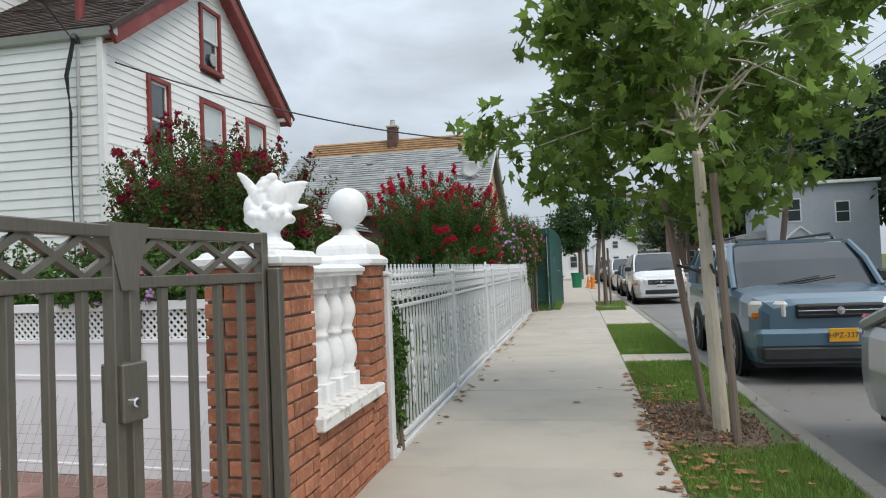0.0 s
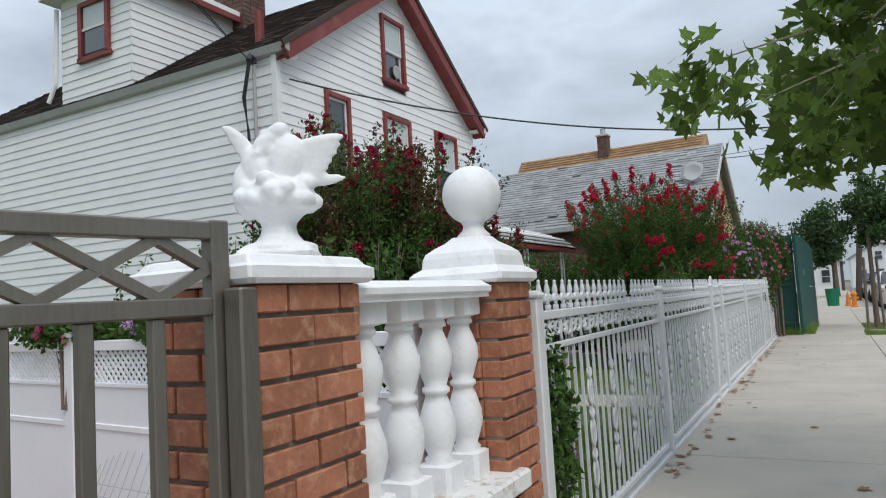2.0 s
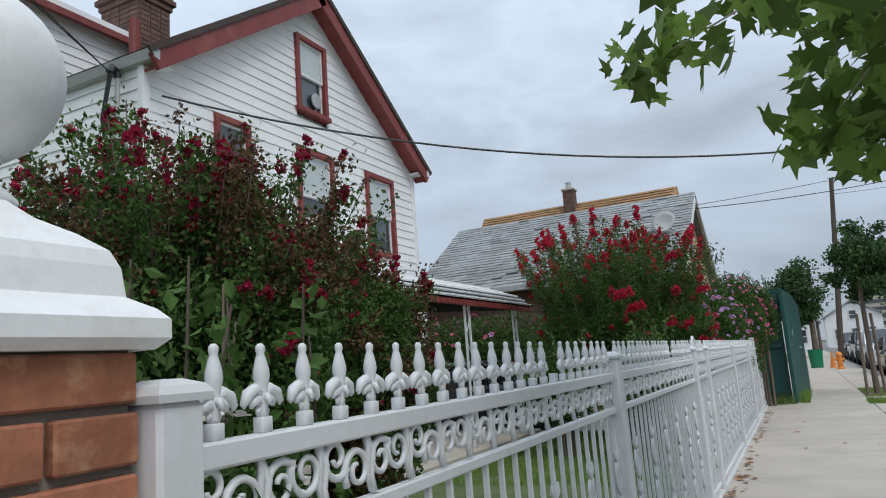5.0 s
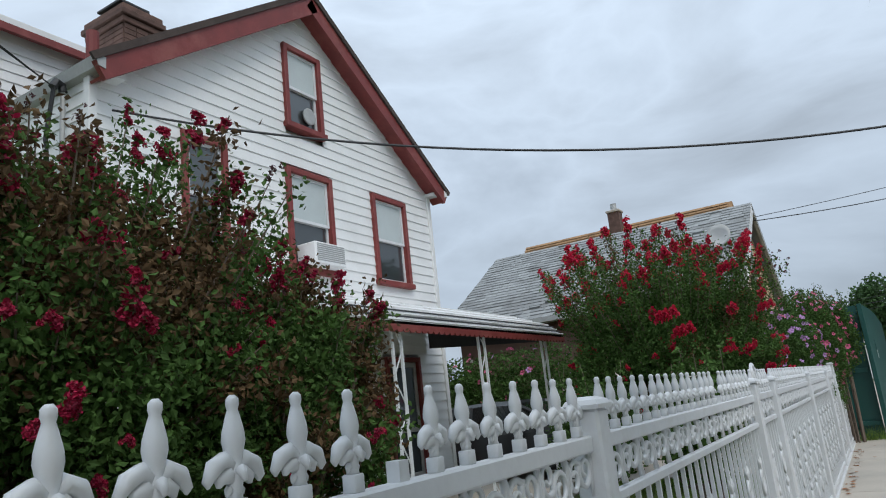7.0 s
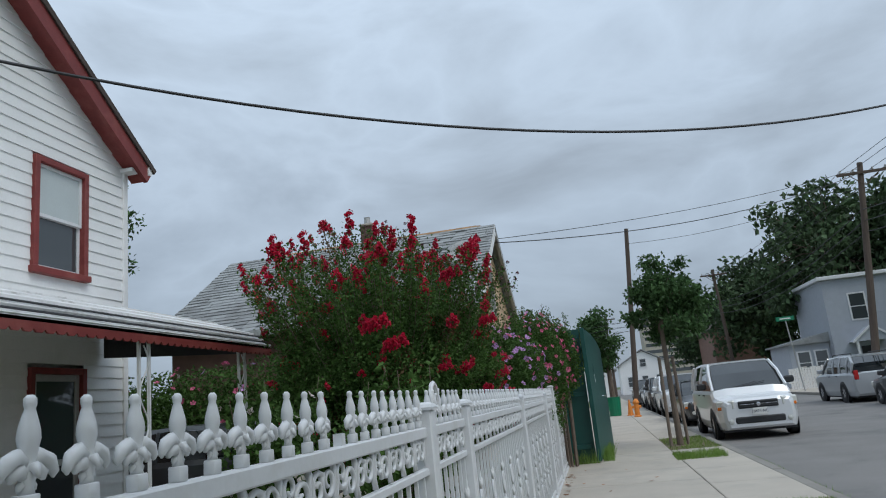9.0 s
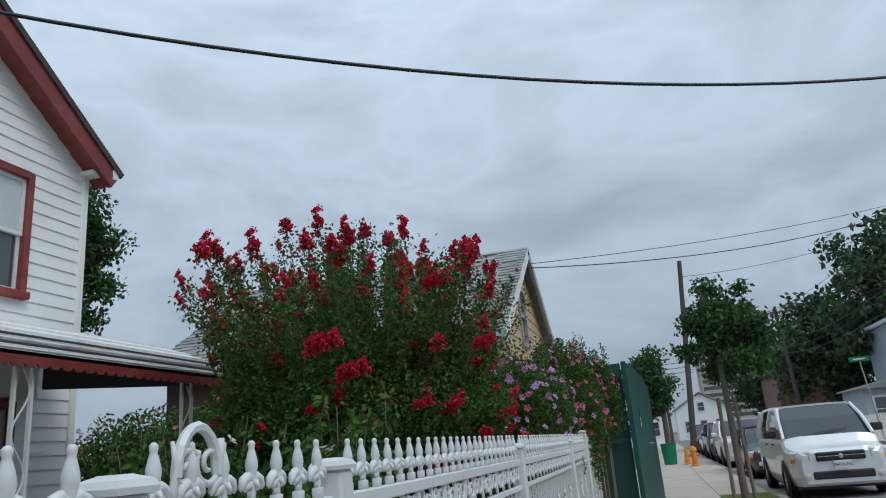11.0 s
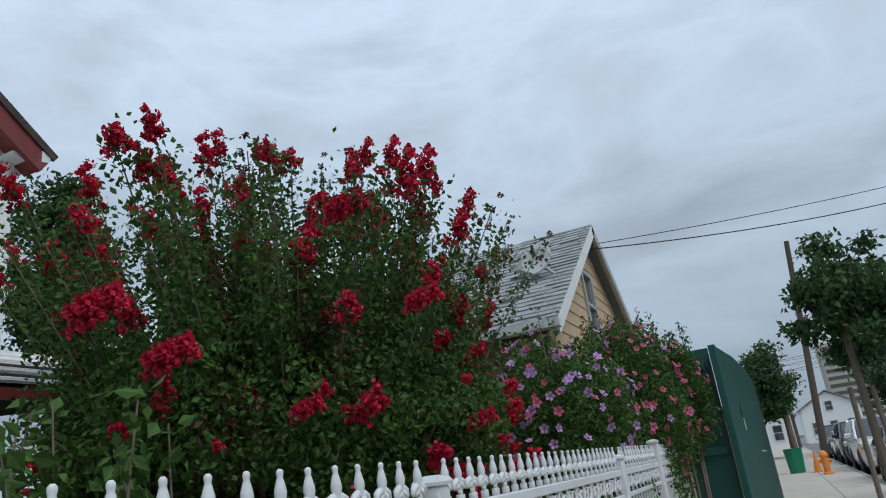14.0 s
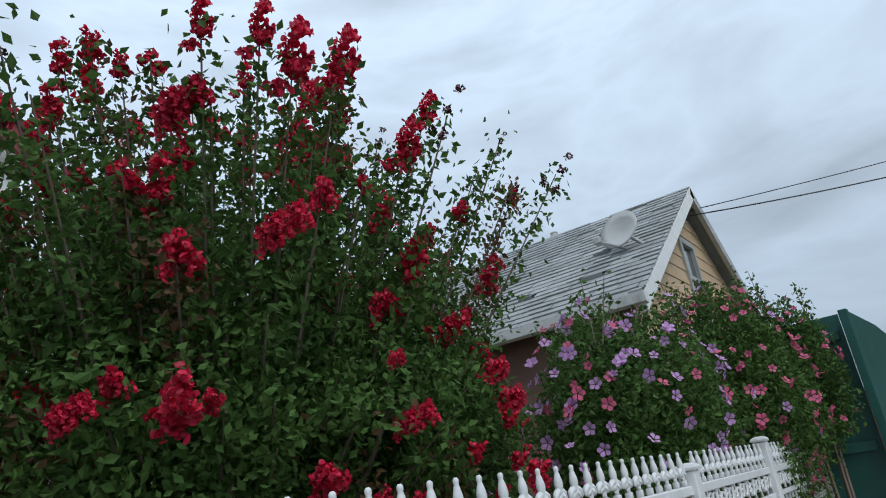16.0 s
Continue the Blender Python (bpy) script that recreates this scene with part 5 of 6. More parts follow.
shrub("flowering_vine", "trailing vine with lilac and pink flowers over the vinyl fence", (-3.2, 4.68, 1.32), (0.9, 0.16, 0.13), 2200, [(M_LILAC, 12, 0.05), (M_PINK, 8, 0.055)], 40, 0.065, 0.75)
shrub("flowering_vine", "trailing vine with pink flowers over the vinyl fence", (-4.9, 4.87, 1.32), (0.8, 0.16, 0.14), 2000, [(M_PINK, 14, 0.06), (M_LILAC, 6, 0.05)], 41, 0.065, 0.75)
shrub("climbing_vine", "thin green vine climbing the first fence post", (-1.36, 5.08, 0.6), (0.13, 0.24, 0.66), 3600, [(M_LILAC, 9, 0.04)], 42, 0.055)
shrub("garden_shrub", "white flowering stems beside the iron fence", (-1.85, 5.55, 0.9), (0.25, 0.5, 0.5), 1800, [(M_PALE, 12, 0.04)], 43, 0.055, sprigs=8)


def limb_tree(name, label, base, height, crown_c, crown_r, n_leaf, size, seed, trunk_r=0.05, bark=None, leafm=None, shape=LEAF, clumps=40, clump_r=0.35, lean=(0, 0), cat="tree"):
    """A tapered trunk, limbs to every clump, a crown of leaf clumps with gaps."""
    rng = np.random.default_rng(seed)
    t = thing(name, label, cat)
    base, crown_c, crown_r = np.array(base, float), np.array(crown_c, float), np.array(crown_r, float)
    fork = np.array([base[0] + lean[0], base[1] + lean[1], crown_c[2] - crown_r[2] * 0.55])
    top = crown_c + np.array([0, 0, crown_r[2] * 0.5])
    part("trunk", tube([base, base * 0.5 + fork * 0.5, fork, (fork + top) / 2, top], [trunk_r * 1.25, trunk_r, trunk_r * 0.85, trunk_r * 0.5, trunk_r * 0.2], 10), bark or M_BARK, t)
    pts, bm = [], bmesh.new()
    for k in range(clumps):
        d = unit_cloud(rng, 1)[0]
        c = crown_c + crown_r * d * (rng.random() ** 0.4) * rng.uniform(0.75, 1.08)
        s = rng.uniform(0.1, 0.9)
        p = fork + (top - fork) * s
        tube([p, p * 0.45 + c * 0.55 + np.array([0, 0, 0.08]) * crown_r[2], c], [trunk_r * 0.3, trunk_r * 0.16, trunk_r * 0.06], 5, bm)
        m = n_leaf // clumps
        e = unit_cloud(rng, m) * (rng.random(m) ** 0.5)[:, None] * clump_r * rng.uniform(0.6, 1.3)
        e[:, 2] *= 0.75
        pts.append(c + e)
    tagged(part("limb", bm, bark or M_BARK, t), kind="stuff")
    leaves("crown", np.concatenate(pts), size, leafm or M_TREE, t, rng, shape, droop=0.5)
    return t


limb_tree("street_tree", "young plane tree with pale trunk and lobed leaves", (1.22, 5.75, -0.03), 4, (1.05, 6.7, 2.95), (2.02, 2.3, 1.3), 5300, 0.13, 51, 0.055, M_PALEBARK, M_PLANE, LOBED, 112, 0.36, (-0.08, 0.0))
for i, (x, y, tx, ty) in enumerate(((1.2, 6.3, -0.28, 0.05), (1.26, 5.38, -0.06, 0.1))):
    st = thing("tree_stake", "weathered wooden tree stake", "stake", group="tree stakes")
    part("shaft", tube([(x, y, -0.05), (x + tx * 0.5, y + ty * 0.5, 1.0), (x + tx, y + ty, 2.05)], 0.032, 8), M_STAKE, st)
    part("tie", tube([(x + tx * 0.72, y + ty * 0.72, 1.35 - i * 0.1), ((x + 1.12) / 2, (y + 5.78) / 2, 1.28), (1.19, 5.78, 1.38)], 0.012, 5), M_WIRE, st, "black rubber tie")
limb_tree("street_tree", "small leafy street tree tied to stakes", (1.05, 24.2, -0.03), 6, (1.22, 24.2, 3.2), (0.95, 0.95, 1.12), 9000, 0.11, 52, 0.06, clumps=70, clump_r=0.33)
for dx in (-0.2, 0.2):
    st = thing("tree_stake", "weathered wooden tree stake", "stake", group="tree stakes")
    part("shaft", tube([(1.02 + dx, 24.0 + dx, -0.05), (1.02 + dx * 0.8, 24.0 + dx, 1.9)], 0.035, 8), M_STAKE, st)
limb_tree("street_tree", "far street tree in dense leaf", (0.5, 66, 0), 9, (-0.4, 66, 5.0), (2.0, 2.0, 2.6), 7000, 0.3, 53, 0.2, clumps=60, clump_r=0.9)
limb_tree("broadleaf_tree", "tall broadleaf tree behind the white house", (-10.75, 20.2, 0), 8, (-10.7, 20.2, 5.5), (0.8, 0.75, 2.2), 11000, 0.12, 54, 0.1, leafm=M_TREE, clumps=60, clump_r=0.42)
limb_tree("broadleaf_tree", "tall broadleaf tree behind the white house", (-23, 22, 0), 12, (-23, 22, 9.0), (2.8, 2.8, 4.2), 10000, 0.28, 55, 0.25, clumps=70, clump_r=0.9)
for i, (x, y, h, r) in enumerate(((19, 66, 15.5, 6.5), (26, 62, 17, 6.5), (15.5, 78, 12, 5.0), (30, 54, 15, 5.5), (14, 98, 10, 5.0), (24, 46, 12, 4.0))):
    limb_tree("broadleaf_tree", "large dark broadleaf tree across the street", (x, y, 0), h, (x, y, h * 0.6), (r, r, h * 0.4), 12000, 0.55, 60 + i, 0.35, leafm=M_FAR, clumps=130, clump_r=1.5)

# ---- vehicles ----
def section_body(stations, n=None):
    """A closed body lofted from stations: y, then (x, z) half outlines."""
    bm = bmesh.new()
    rings = []
    for y, half in stations:
        ring = [bm.verts.new((-x, y, z)) for x, z in half] + [bm.verts.new((x, y, z)) for x, z in reversed(half)]
        rings.append(ring)
    k = len(rings[0])
    for a, b in zip(rings, rings[1:]):
        for i in range(k):
            j = (i + 1) % k
            bm.faces.new((a[i], a[j], b[j], b[i]))
    bm.faces.new(rings[0])
    bm.faces.new(rings[-1][::-1])
    bmesh.ops.recalc_face_normals(bm, faces=bm.faces)
    return bm


def wheel(car, x, y, r, s):
    w = part("wheel", lathe([(r * 0.62, -0.1), (r * 0.95, -0.1), (r, -0.07), (r, 0.07), (r * 0.95, 0.1), (r * 0.66, 0.1), (r * 0.62, -0.03)], 28), M_TYRE, car, "black tyre on alloy rim")
    w.matrix_basis = pose(x, y, r, 0, 90 * s, 0)
    part("rim", lathe([(r * 0.62, -0.05), (r * 0.64, 0.095), (r * 0.56, 0.1), (r * 0.5, 0.03), (r * 0.15, 0.05), (0.01, 0.06)], 24), M_BLACKPL, w)
    for k in range(6):
        sp = part("spoke", box(-0.03, r * 0.1, 0.04, 0.03, r * 0.6, 0.085, 0.008), M_RIM, w)
        sp.matrix_basis = Matrix.Rotation(k * math.pi / 3, 4, "Z")
    return w


def car(name, label, m, colour, length, width, height, hood, belt, base_front, roof_front, roof_back, tail, wheel_r=0.34, axles=(0.85, 3.5), rack=False, detail=True, clad=False, plate=None, chars="", box_like=False):
    """Front at y=0 looking along -y, tail at y=length. hood: bonnet height; roof_front and roof_back: where the roof begins and ends."""
    c = thing(name, label, "car", m)
    w = width / 2
    g = 0.24
    def low(f, top, bot=g):
        x = w * f
        return [(x * 0.93, bot), (x * 0.99, bot + 0.18), (x, (bot + top) / 2), (x * 0.985, top - 0.1), (x * 0.93, top - 0.02), (x * 0.6, top + 0.02)]
    body = section_body([(0.0, low(0.78, hood - 0.16, g + 0.05)), (0.06, low(0.86, hood - 0.09)), (0.25, low(0.96, hood - 0.04)), (0.6, low(0.99, hood)), (base_front, low(1.0, belt)), (tail - 0.3, low(1.0, belt)), (tail - 0.06, low(0.96, belt - 0.02)), (tail, low(0.9, belt - 0.08, g + 0.08))])
    bd = part("body", body, colour, c, "painted car body")
    def cab(f, zt, zb=None):
        zb = belt - 0.03 if zb is None else zb
        return [(w * 0.93, zb), (w * 0.91, zb + (zt - zb) * 0.4), (w * f, zt - 0.06), (w * (f - 0.1), zt - 0.01), (w * 0.3, zt)]
    eps = belt + 0.01
    back_glass = 0.12 if box_like else 0.4
    cabin = section_body([(base_front + 0.02, cab(0.9, eps)), ((base_front + roof_front) / 2, cab(0.86, (belt + height) / 2 + 0.03)), (roof_front, cab(0.8, height - 0.03)), ((roof_front + roof_back) / 2, cab(0.8, height)), (roof_back, cab(0.79, height - 0.04)), (min(roof_back + back_glass, tail - 0.03), cab(0.85, (belt + height) / 2)), (tail - 0.05, cab(0.9, eps))])
    part("cabin", cabin, M_CARGLASS, c, "dark glazing")
    # roof skin and pillars over the glass
    rf = section_body([(roof_front - 0.02, [(w * 0.805, height - 0.1), (w * 0.72, height - 0.02), (w * 0.3, height - 0.005)]), ((roof_front + roof_back) / 2, [(w * 0.805, height - 0.075), (w * 0.72, height + 0.008), (w * 0.3, height + 0.018)]), (roof_back + 0.03, [(w * 0.795, height - 0.11), (w * 0.7, height - 0.02), (w * 0.3, height - 0.005)])])
    part("roof", rf, colour, c)
    for s in (-1, 1):
        part("pillar", tube([(s * w * 0.92, base_front - 0.02, belt - 0.02), (s * w * 0.875, (base_front + roof_front) / 2, (belt + height) / 2 + 0.02), (s * w * 0.795, roof_front, height - 0.06)], 0.04, 6), colour, c)
        nd = 2 if length < 4.6 else 3
        for k in range(nd):
            yy = roof_front + 0.25 + (roof_back - roof_front - 0.1) * (k + 0.6) / nd
            part("pillar", tube([(s * w * 0.94, yy, belt - 0.02), (s * w * 0.92, yy, (belt + height) / 2 - 0.1), (s * w * 0.79, yy, height - 0.06)], 0.035, 6), colour, c)
        part("pillar", tube([(s * w * 0.93, tail - 0.1, belt - 0.02), (s * w * 0.86, min(roof_back + back_glass, tail - 0.05), (belt + height) / 2), (s * w * 0.78, roof_back, height - 0.06)], 0.05, 6), colour, c)
        for yy in axles:
            wheel(c, s * (w - 0.075), yy, wheel_r, s)
            part("wheel_arch", lathe([(wheel_r + 0.02, -0.012), (wheel_r + 0.07, -0.012), (wheel_r + 0.07, 0.0), (wheel_r + 0.02, 0.0), (0.02, 0.0)], 28), M_BLACKPL, c).matrix_basis = pose(s * (w + 0.005), yy, wheel_r + 0.01, 0, 90 * s, 0)
        mir = part("door_mirror", box(-0.11, -0.05, 0, 0.11, 0.07, 0.16, 0.03), M_BLACKPL if clad or box_like else colour, c)
        mir.matrix_basis = pose(s * (w + 0.11), base_front + 0.35, belt + 0.02)
        lam = part("headlight", box(-0.22, -0.03, -0.12, 0.22, 0.14, 0.1, 0.04), M_LAMP, c, "clear headlight")
        lam.matrix_basis = pose(s * (w * 0.77), 0.09, hood - 0.19, 0, 0, s * 24)
        if detail:
            amb = part("indicator", box(-0.07, -0.035, -0.11, 0.05, 0.08, -0.02, 0.02), M_AMBER, lam)
            amb.matrix_basis = pose(-s * 0.1 * 0 + s * 0.12, 0, -0.005)
            part("fog_lamp", lathe([(0.06, 0), (0.055, 0.02), (0.01, 0.03)], 14), M_LAMP, c).matrix_basis = pose(s * w * 0.7, 0.0, 0.42, 90, 0, 0)
            for k, yy in enumerate((base_front + 0.95, base_front + 1.85)):
                part("door_handle", box(s * w * 1.0 - 0.02, yy, belt - 0.14, s * w * 1.0 + 0.02, yy + 0.16, belt - 0.11, 0.006), M_BLACKPL, c)
        part("tail_light", box(-0.08, -0.08, 0, 0.08, 0.03, 0.34, 0.02), M_REDLENS, c).matrix_basis = pose(s * w * 0.82, tail, belt - 0.28)
        if rack:
            part("roof_rail", tube([(s * w * 0.66, roof_front + 0.2, height + 0.0), (s * w * 0.66, roof_front + 0.3, height + 0.07), (s * w * 0.66, roof_back - 0.2, height + 0.06), (s * w * 0.66, roof_back - 0.1, height - 0.01)], 0.02, 6), M_BLACKPL, c)
        if clad:
            part("side_moulding", box(s * w * 1.0 - 0.015, axles[0] + 0.5, 0.52, s * w * 1.0 + 0.02, axles[1] - 0.5, 0.62, 0.008), M_BLACKPL, c)
    if clad:
        part("bumper", box(-w * 0.93, -0.07, 0.42, w * 0.93, 0.2, 0.66, 0.05), colour, c)
        part("bumper_lower", box(-w * 0.9, -0.08, 0.28, w * 0.9, 0.2, 0.47, 0.04), M_BLACKPL, c, "black lower bumper")
    gz0, gz1 = (hood - 0.3, hood - 0.13)
    grille = part("grille", box(-w * 0.48, -0.03, gz0, w * 0.48, 0.1, gz1, 0.02), M_BLACKPL, c, "black grille")
    for k in range(3):
        part("grille_bar", box(-w * 0.46, -0.045, gz0 + 0.03 + k * 0.05, w * 0.46, -0.02, gz0 + 0.045 + k * 0.05, 0.004), M_CHROME if k == 1 else M_BLACKPL, grille)
    part("badge", lathe([(0.05, 0), (0.045, 0.012), (0.01, 0.014)], 14), M_CHROME, c).matrix_basis = pose(0, -0.045, (gz0 + gz1) / 2, 90, 0, 0)
    if not clad:
        part("lower_grille", box(-w * 0.6, -0.025, 0.36, w * 0.6, 0.1, 0.52, 0.03), M_BLACKPL, c)
    if plate:
        pz = 0.52 if clad else 0.56
        pl = part("number_plate", box(-0.155, -0.1, pz - 0.01, 0.155, -0.085, pz + 0.145, 0.004), plate, c, "number plate")
        if chars:
            cu = bpy.data.curves.new("plate_text", "FONT")
            cu.body, cu.size, cu.extrude, cu.align_x, cu.align_y = chars, 0.085, 0.001, "CENTER", "CENTER"
            tmp = new("tmp_text", cu)
            me = bpy.data.meshes.new_from_object(tmp.evaluated_get(bpy.context.evaluated_depsgraph_get()))
            bpy.data.objects.remove(tmp)
            me.materials.clear()
            me.materials.append(M_INK)
            tx = new("plate_characters", me)
            tx.parent, tx.matrix_basis = pl, pose(0, -0.102, pz + 0.065, 90, 0, 0)
    for s in (-1, 1):
        part("wiper", tube([(s * 0.1 - 0.25, base_front + 0.02, belt + 0.03), (s * 0.1 + 0.3, base_front + 0.1, belt + 0.12)], 0.008, 4), M_BLACKPL, c)
    part("underside", box(-w * 0.88, 0.2, 0.18, w * 0.88, tail - 0.2, 0.3), M_BLACKPL, c)
    return c


RZ = -0.13
suv = dict(length=4.78, width=1.97, height=1.75, hood=1.08, belt=1.12, base_front=1.15, roof_front=1.85, roof_back=4.35, tail=4.78, wheel_r=0.36, axles=(0.92, 3.65))
van = dict(length=4.42, width=1.83, height=1.83, hood=1.0, belt=1.16, base_front=0.72, roof_front=1.5, roof_back=4.2, tail=4.42, wheel_r=0.33, axles=(0.85, 3.5), box_like=True)
sedan = dict(length=4.6, width=1.78, height=1.44, hood=0.86, belt=0.95, base_front=1.25, roof_front=1.95, roof_back=3.3, tail=4.6, wheel_r=0.32, axles=(0.85, 3.55))
BLUE, WHITE_P, DARK_P, SILVER = paint("steel_blue_car_paint", (0.1, 0.17, 0.23)), paint("white_car_paint", (0.78, 0.79, 0.8)), paint("charcoal_car_paint", (0.05, 0.055, 0.06)), paint("silver_car_paint", (0.42, 0.44, 0.46))
car("parked_suv", "steel blue sport utility vehicle parked at the kerb", pose(3.1, 8.62, RZ), BLUE, rack=True, clad=True, plate=M_PLATEY, chars="HPZ-337", **suv)
car("parked_car", "silver sedan parked in front of the blue one", pose(3.25, 6.15 - 4.6, RZ), SILVER, **sedan)
car("parked_van", "white compact van parked at the kerb", pose(3.0, 25.25, RZ), WHITE_P, plate=M_PLATEW, chars="78474-NC", **van)
car("parked_car", "dark grey sedan parked behind the van", pose(2.95, 31.6, RZ), DARK_P, **sedan)
car("parked_suv", "white sport utility vehicle parked farther down", pose(2.95, 38.4, RZ), WHITE_P, **suv)
for i, (y, col, k, lb) in enumerate(((44.6, DARK_P, suv, "dark sport utility vehicle parked down the street"), (50.5, SILVER, sedan, "silver sedan parked down the street"), (56.5, DARK_P, suv, "dark sport utility vehicle parked far down the street"), (63, WHITE_P, sedan, "white sedan parked far down the street"))):
    car("parked_car", lb, pose(2.95, y, RZ), col, detail=False, **k)
car("parked_suv", "silver sport utility vehicle parked across the street", pose(9.6, 41.2, RZ, 0, 0, 180) @ pose(0, 0, 0), SILVER, rack=True, **suv)
car("parked_car", "dark sedan parked across the street", pose(9.7, 35.4, RZ, 0, 0, 180), DARK_P, **sedan)
car("driveway_car", "dark blue car parked on the driveway behind the bushes", pose(-4.5, 18.4, 0.0, 0, 0, 90), DARK_P, detail=False, **sedan)

# ---- poles, wires, far things ----
def utility_pole(x, y, h, label, arm=True, lean=(0, 0)):
    p = thing("utility_pole", label, "pole", group="utility poles")
    part("shaft", tube([(x, y, -0.1), (x + lean[0], y + lean[1], h)], [0.17, 0.12], 12), M_POLE, p)
    if arm:
        part("crossarm", box(x + lean[0] - 1.1, y - 0.2, h - 0.55, x + lean[0] + 1.1, y - 0.08, h - 0.43, 0.01), M_POLE, p)
        for s in (-0.95, -0.4, 0.4, 0.95):
            part("insulator", lathe([(0.03, 0), (0.05, 0.04), (0.03, 0.08), (0.045, 0.12), (0.01, 0.15)], 8), M_GALV, p).matrix_basis = pose(x + lean[0] + s, y - 0.14, h - 0.43)
        for s in (-1, 1):
            part("brace", tube([(x + lean[0] + s * 0.7, y - 0.15, h - 0.5), (x + lean[0], y - 0.15, h - 1.1)], 0.02, 5), M_POLE, p)
    return p


utility_pole(1.45, 50, 10.5, "bare dark timber pole beside the pavement", False, (1.0, 0))
utility_pole(11.0, 41.0, 10.05, "timber utility pole with crossarm and wires", True, (1.35, 0))
utility_pole(11.0, 71.5, 10.4, "timber utility pole farther down the street", True, (-0.4, 0))
utility_pole(11.0, 21.2, 8.2, "timber utility pole across the street", False)
utility_pole(1.4, 92, 9.5, "far timber pole beside the pavement", True)


def wire(name_label, a, b, sag, r=0.012, n=24):
    a, b = Vector(a), Vector(b)
    pts = [a.lerp(b, k / n) - Vector((0, 0, sag * 4 * (k / n) * (1 - k / n))) for k in range(n + 1)]
    return tagged(mesh_ob("overhead_wire", tube(pts, r, 5), M_WIRE), name_label, "wire", "overhead wires")


LB = "black overhead cable sagging between supports"
wire("thick black service cable from the house over the street", (-7.33, 10.2, 5.09), (11.0, 21.2, 7.85), 2.36, 0.014, 48)
for k, zz in enumerate((5.3, 5.33)):
    wire("thin service wire rising from the house corner", (-7.8, HY0 - 0.2, 5.4), (-2.0 + k * 0.6, -9.0, 10.2), 0.3, 0.008)
for s in (-0.95, -0.4, 0.4, 0.95):
    wire(LB, (12.35 + s, 40.86, 9.72), (10.6 + s, 71.4, 10.0), 0.7, 0.012)
    wire(LB, (12.35 + s, 40.86, 9.72), (12.6 + s, -2, 9.9), 0.5, 0.012)
for k in range(3):
    wire(LB, (12.0, 41.0, 7.9 - 0.5 * k), (10.7, 71.5, 7.6 - 0.5 * k), 0.8, 0.02)
    wire(LB, (12.0, 41.0, 7.9 - 0.5 * k), (11.0, 21.2, 7.0 - 0.4 * k), 0.5, 0.02)
    wire(LB, (10.7, 71.5, 8.2 - 0.6 * k), (1.4, 92, 8.6 - 0.5 * k), 0.6, 0.015)
wire(LB, (-2.85, 26.5, 5.6), (12.3, 41.0, 9.6), 0.6, 0.014)
wire(LB, (-2.85, 26.5, 5.7), (12.3, 41.0, 9.8), 0.3, 0.01)
wire(LB, (2.35, 50, 9.6), (12.15, 41.0, 8.9), 0.4, 0.012)
for k in range(3):
    wire(LB, (-9, 48, 5.0 - 0.4 * k), (10.7, 71.4, 8.0 - 0.3 * k), 0.8, 0.014)

far = thing("grey_house", "blue grey sided two storey house across the street", "house")
FX, FY = 15.0, 58.5
part("wall", box(FX, FY, 0, FX + 8, FY + 7, 6.95), M_GREYSIDE, far)
for k in range(35):
    part("board", box(FX - 0.03, FY - 0.03, 0.2 + k * 0.19, FX + 8, FY, 0.37 + k * 0.19), M_GREYSIDE, far)
    part("board", box(FX - 0.03, FY, 0.2 + k * 0.19, FX, FY + 7, 0.37 + k * 0.19), M_GREYSIDE, far)
part("cornice", box(FX - 0.3, FY - 0.3, 6.85, FX + 8.2, FY + 7.2, 7.1, 0.03), M_WHITE, far)
def far_window(x0, z0, x1, z1, y, parent):
    w = part("window", box(x0 - 0.1, y - 0.07, z0 - 0.1, x1 + 0.1, y - 0.032, z1 + 0.1), M_WHITE, parent)
    part("pane", box(x0, y - 0.08, z0, x1, y - 0.071, (z0 + z1) / 2 - 0.03), M_GLASS, w)
    part("pane", box(x0, y - 0.08, (z0 + z1) / 2 + 0.03, x1, y - 0.071, z1), M_GLASS, w)
far_window(FX + 1.5, 4.1, FX + 2.4, 5.75, FY, far)
far_window(FX + 5, 3.9, FX + 5.9, 5.4, FY, far)
far_window(FX + 3.8, 1.0, FX + 4.7, 2.6, FY, far)
part("annex", box(FX - 2.6, FY + 0.8, 0, FX - 0.04, FY + 6, 2.9), M_GREYSIDE, far)
far_window(FX - 2.1, 0.9, FX - 1.4, 2.3, FY + 0.8, far)
far_window(FX - 1.0, 0.9, FX - 0.3, 2.3, FY + 0.8, far)
part("annex_roof", prism([(FX - 2.9, 2.85), (FX - 2.9, 2.95), (FX, 3.5), (FX, 2.85)], FY + 0.5, FY + 6.2, "y"), M_GREYSH, far)
part("porch_gable", prism([(FX + 0.9, 2.6), (FX + 2.0, 3.5), (FX + 3.1, 2.6)], FY - 1.3, FY, "y"), M_GREYSIDE, far)
part("porch_trim", prism([(FX + 0.75, 2.5), (FX + 0.75, 2.65), (FX + 2.0, 3.65), (FX + 3.25, 2.65), (FX + 3.25, 2.5), (FX + 2.0, 3.5)], FY - 1.4, FY - 1.3, "y"), M_WHITE, far)
for dx in (1.05, 2.95):
    part("porch_column", box(FX + dx - 0.07, FY - 1.25, 0, FX + dx + 0.07, FY - 1.1, 2.6), M_WHITE, far)
part("door", box(FX + 1.6, FY - 0.06, 0.2, FX + 2.4, FY - 0.02, 2.3), M_BLACKPL, far)
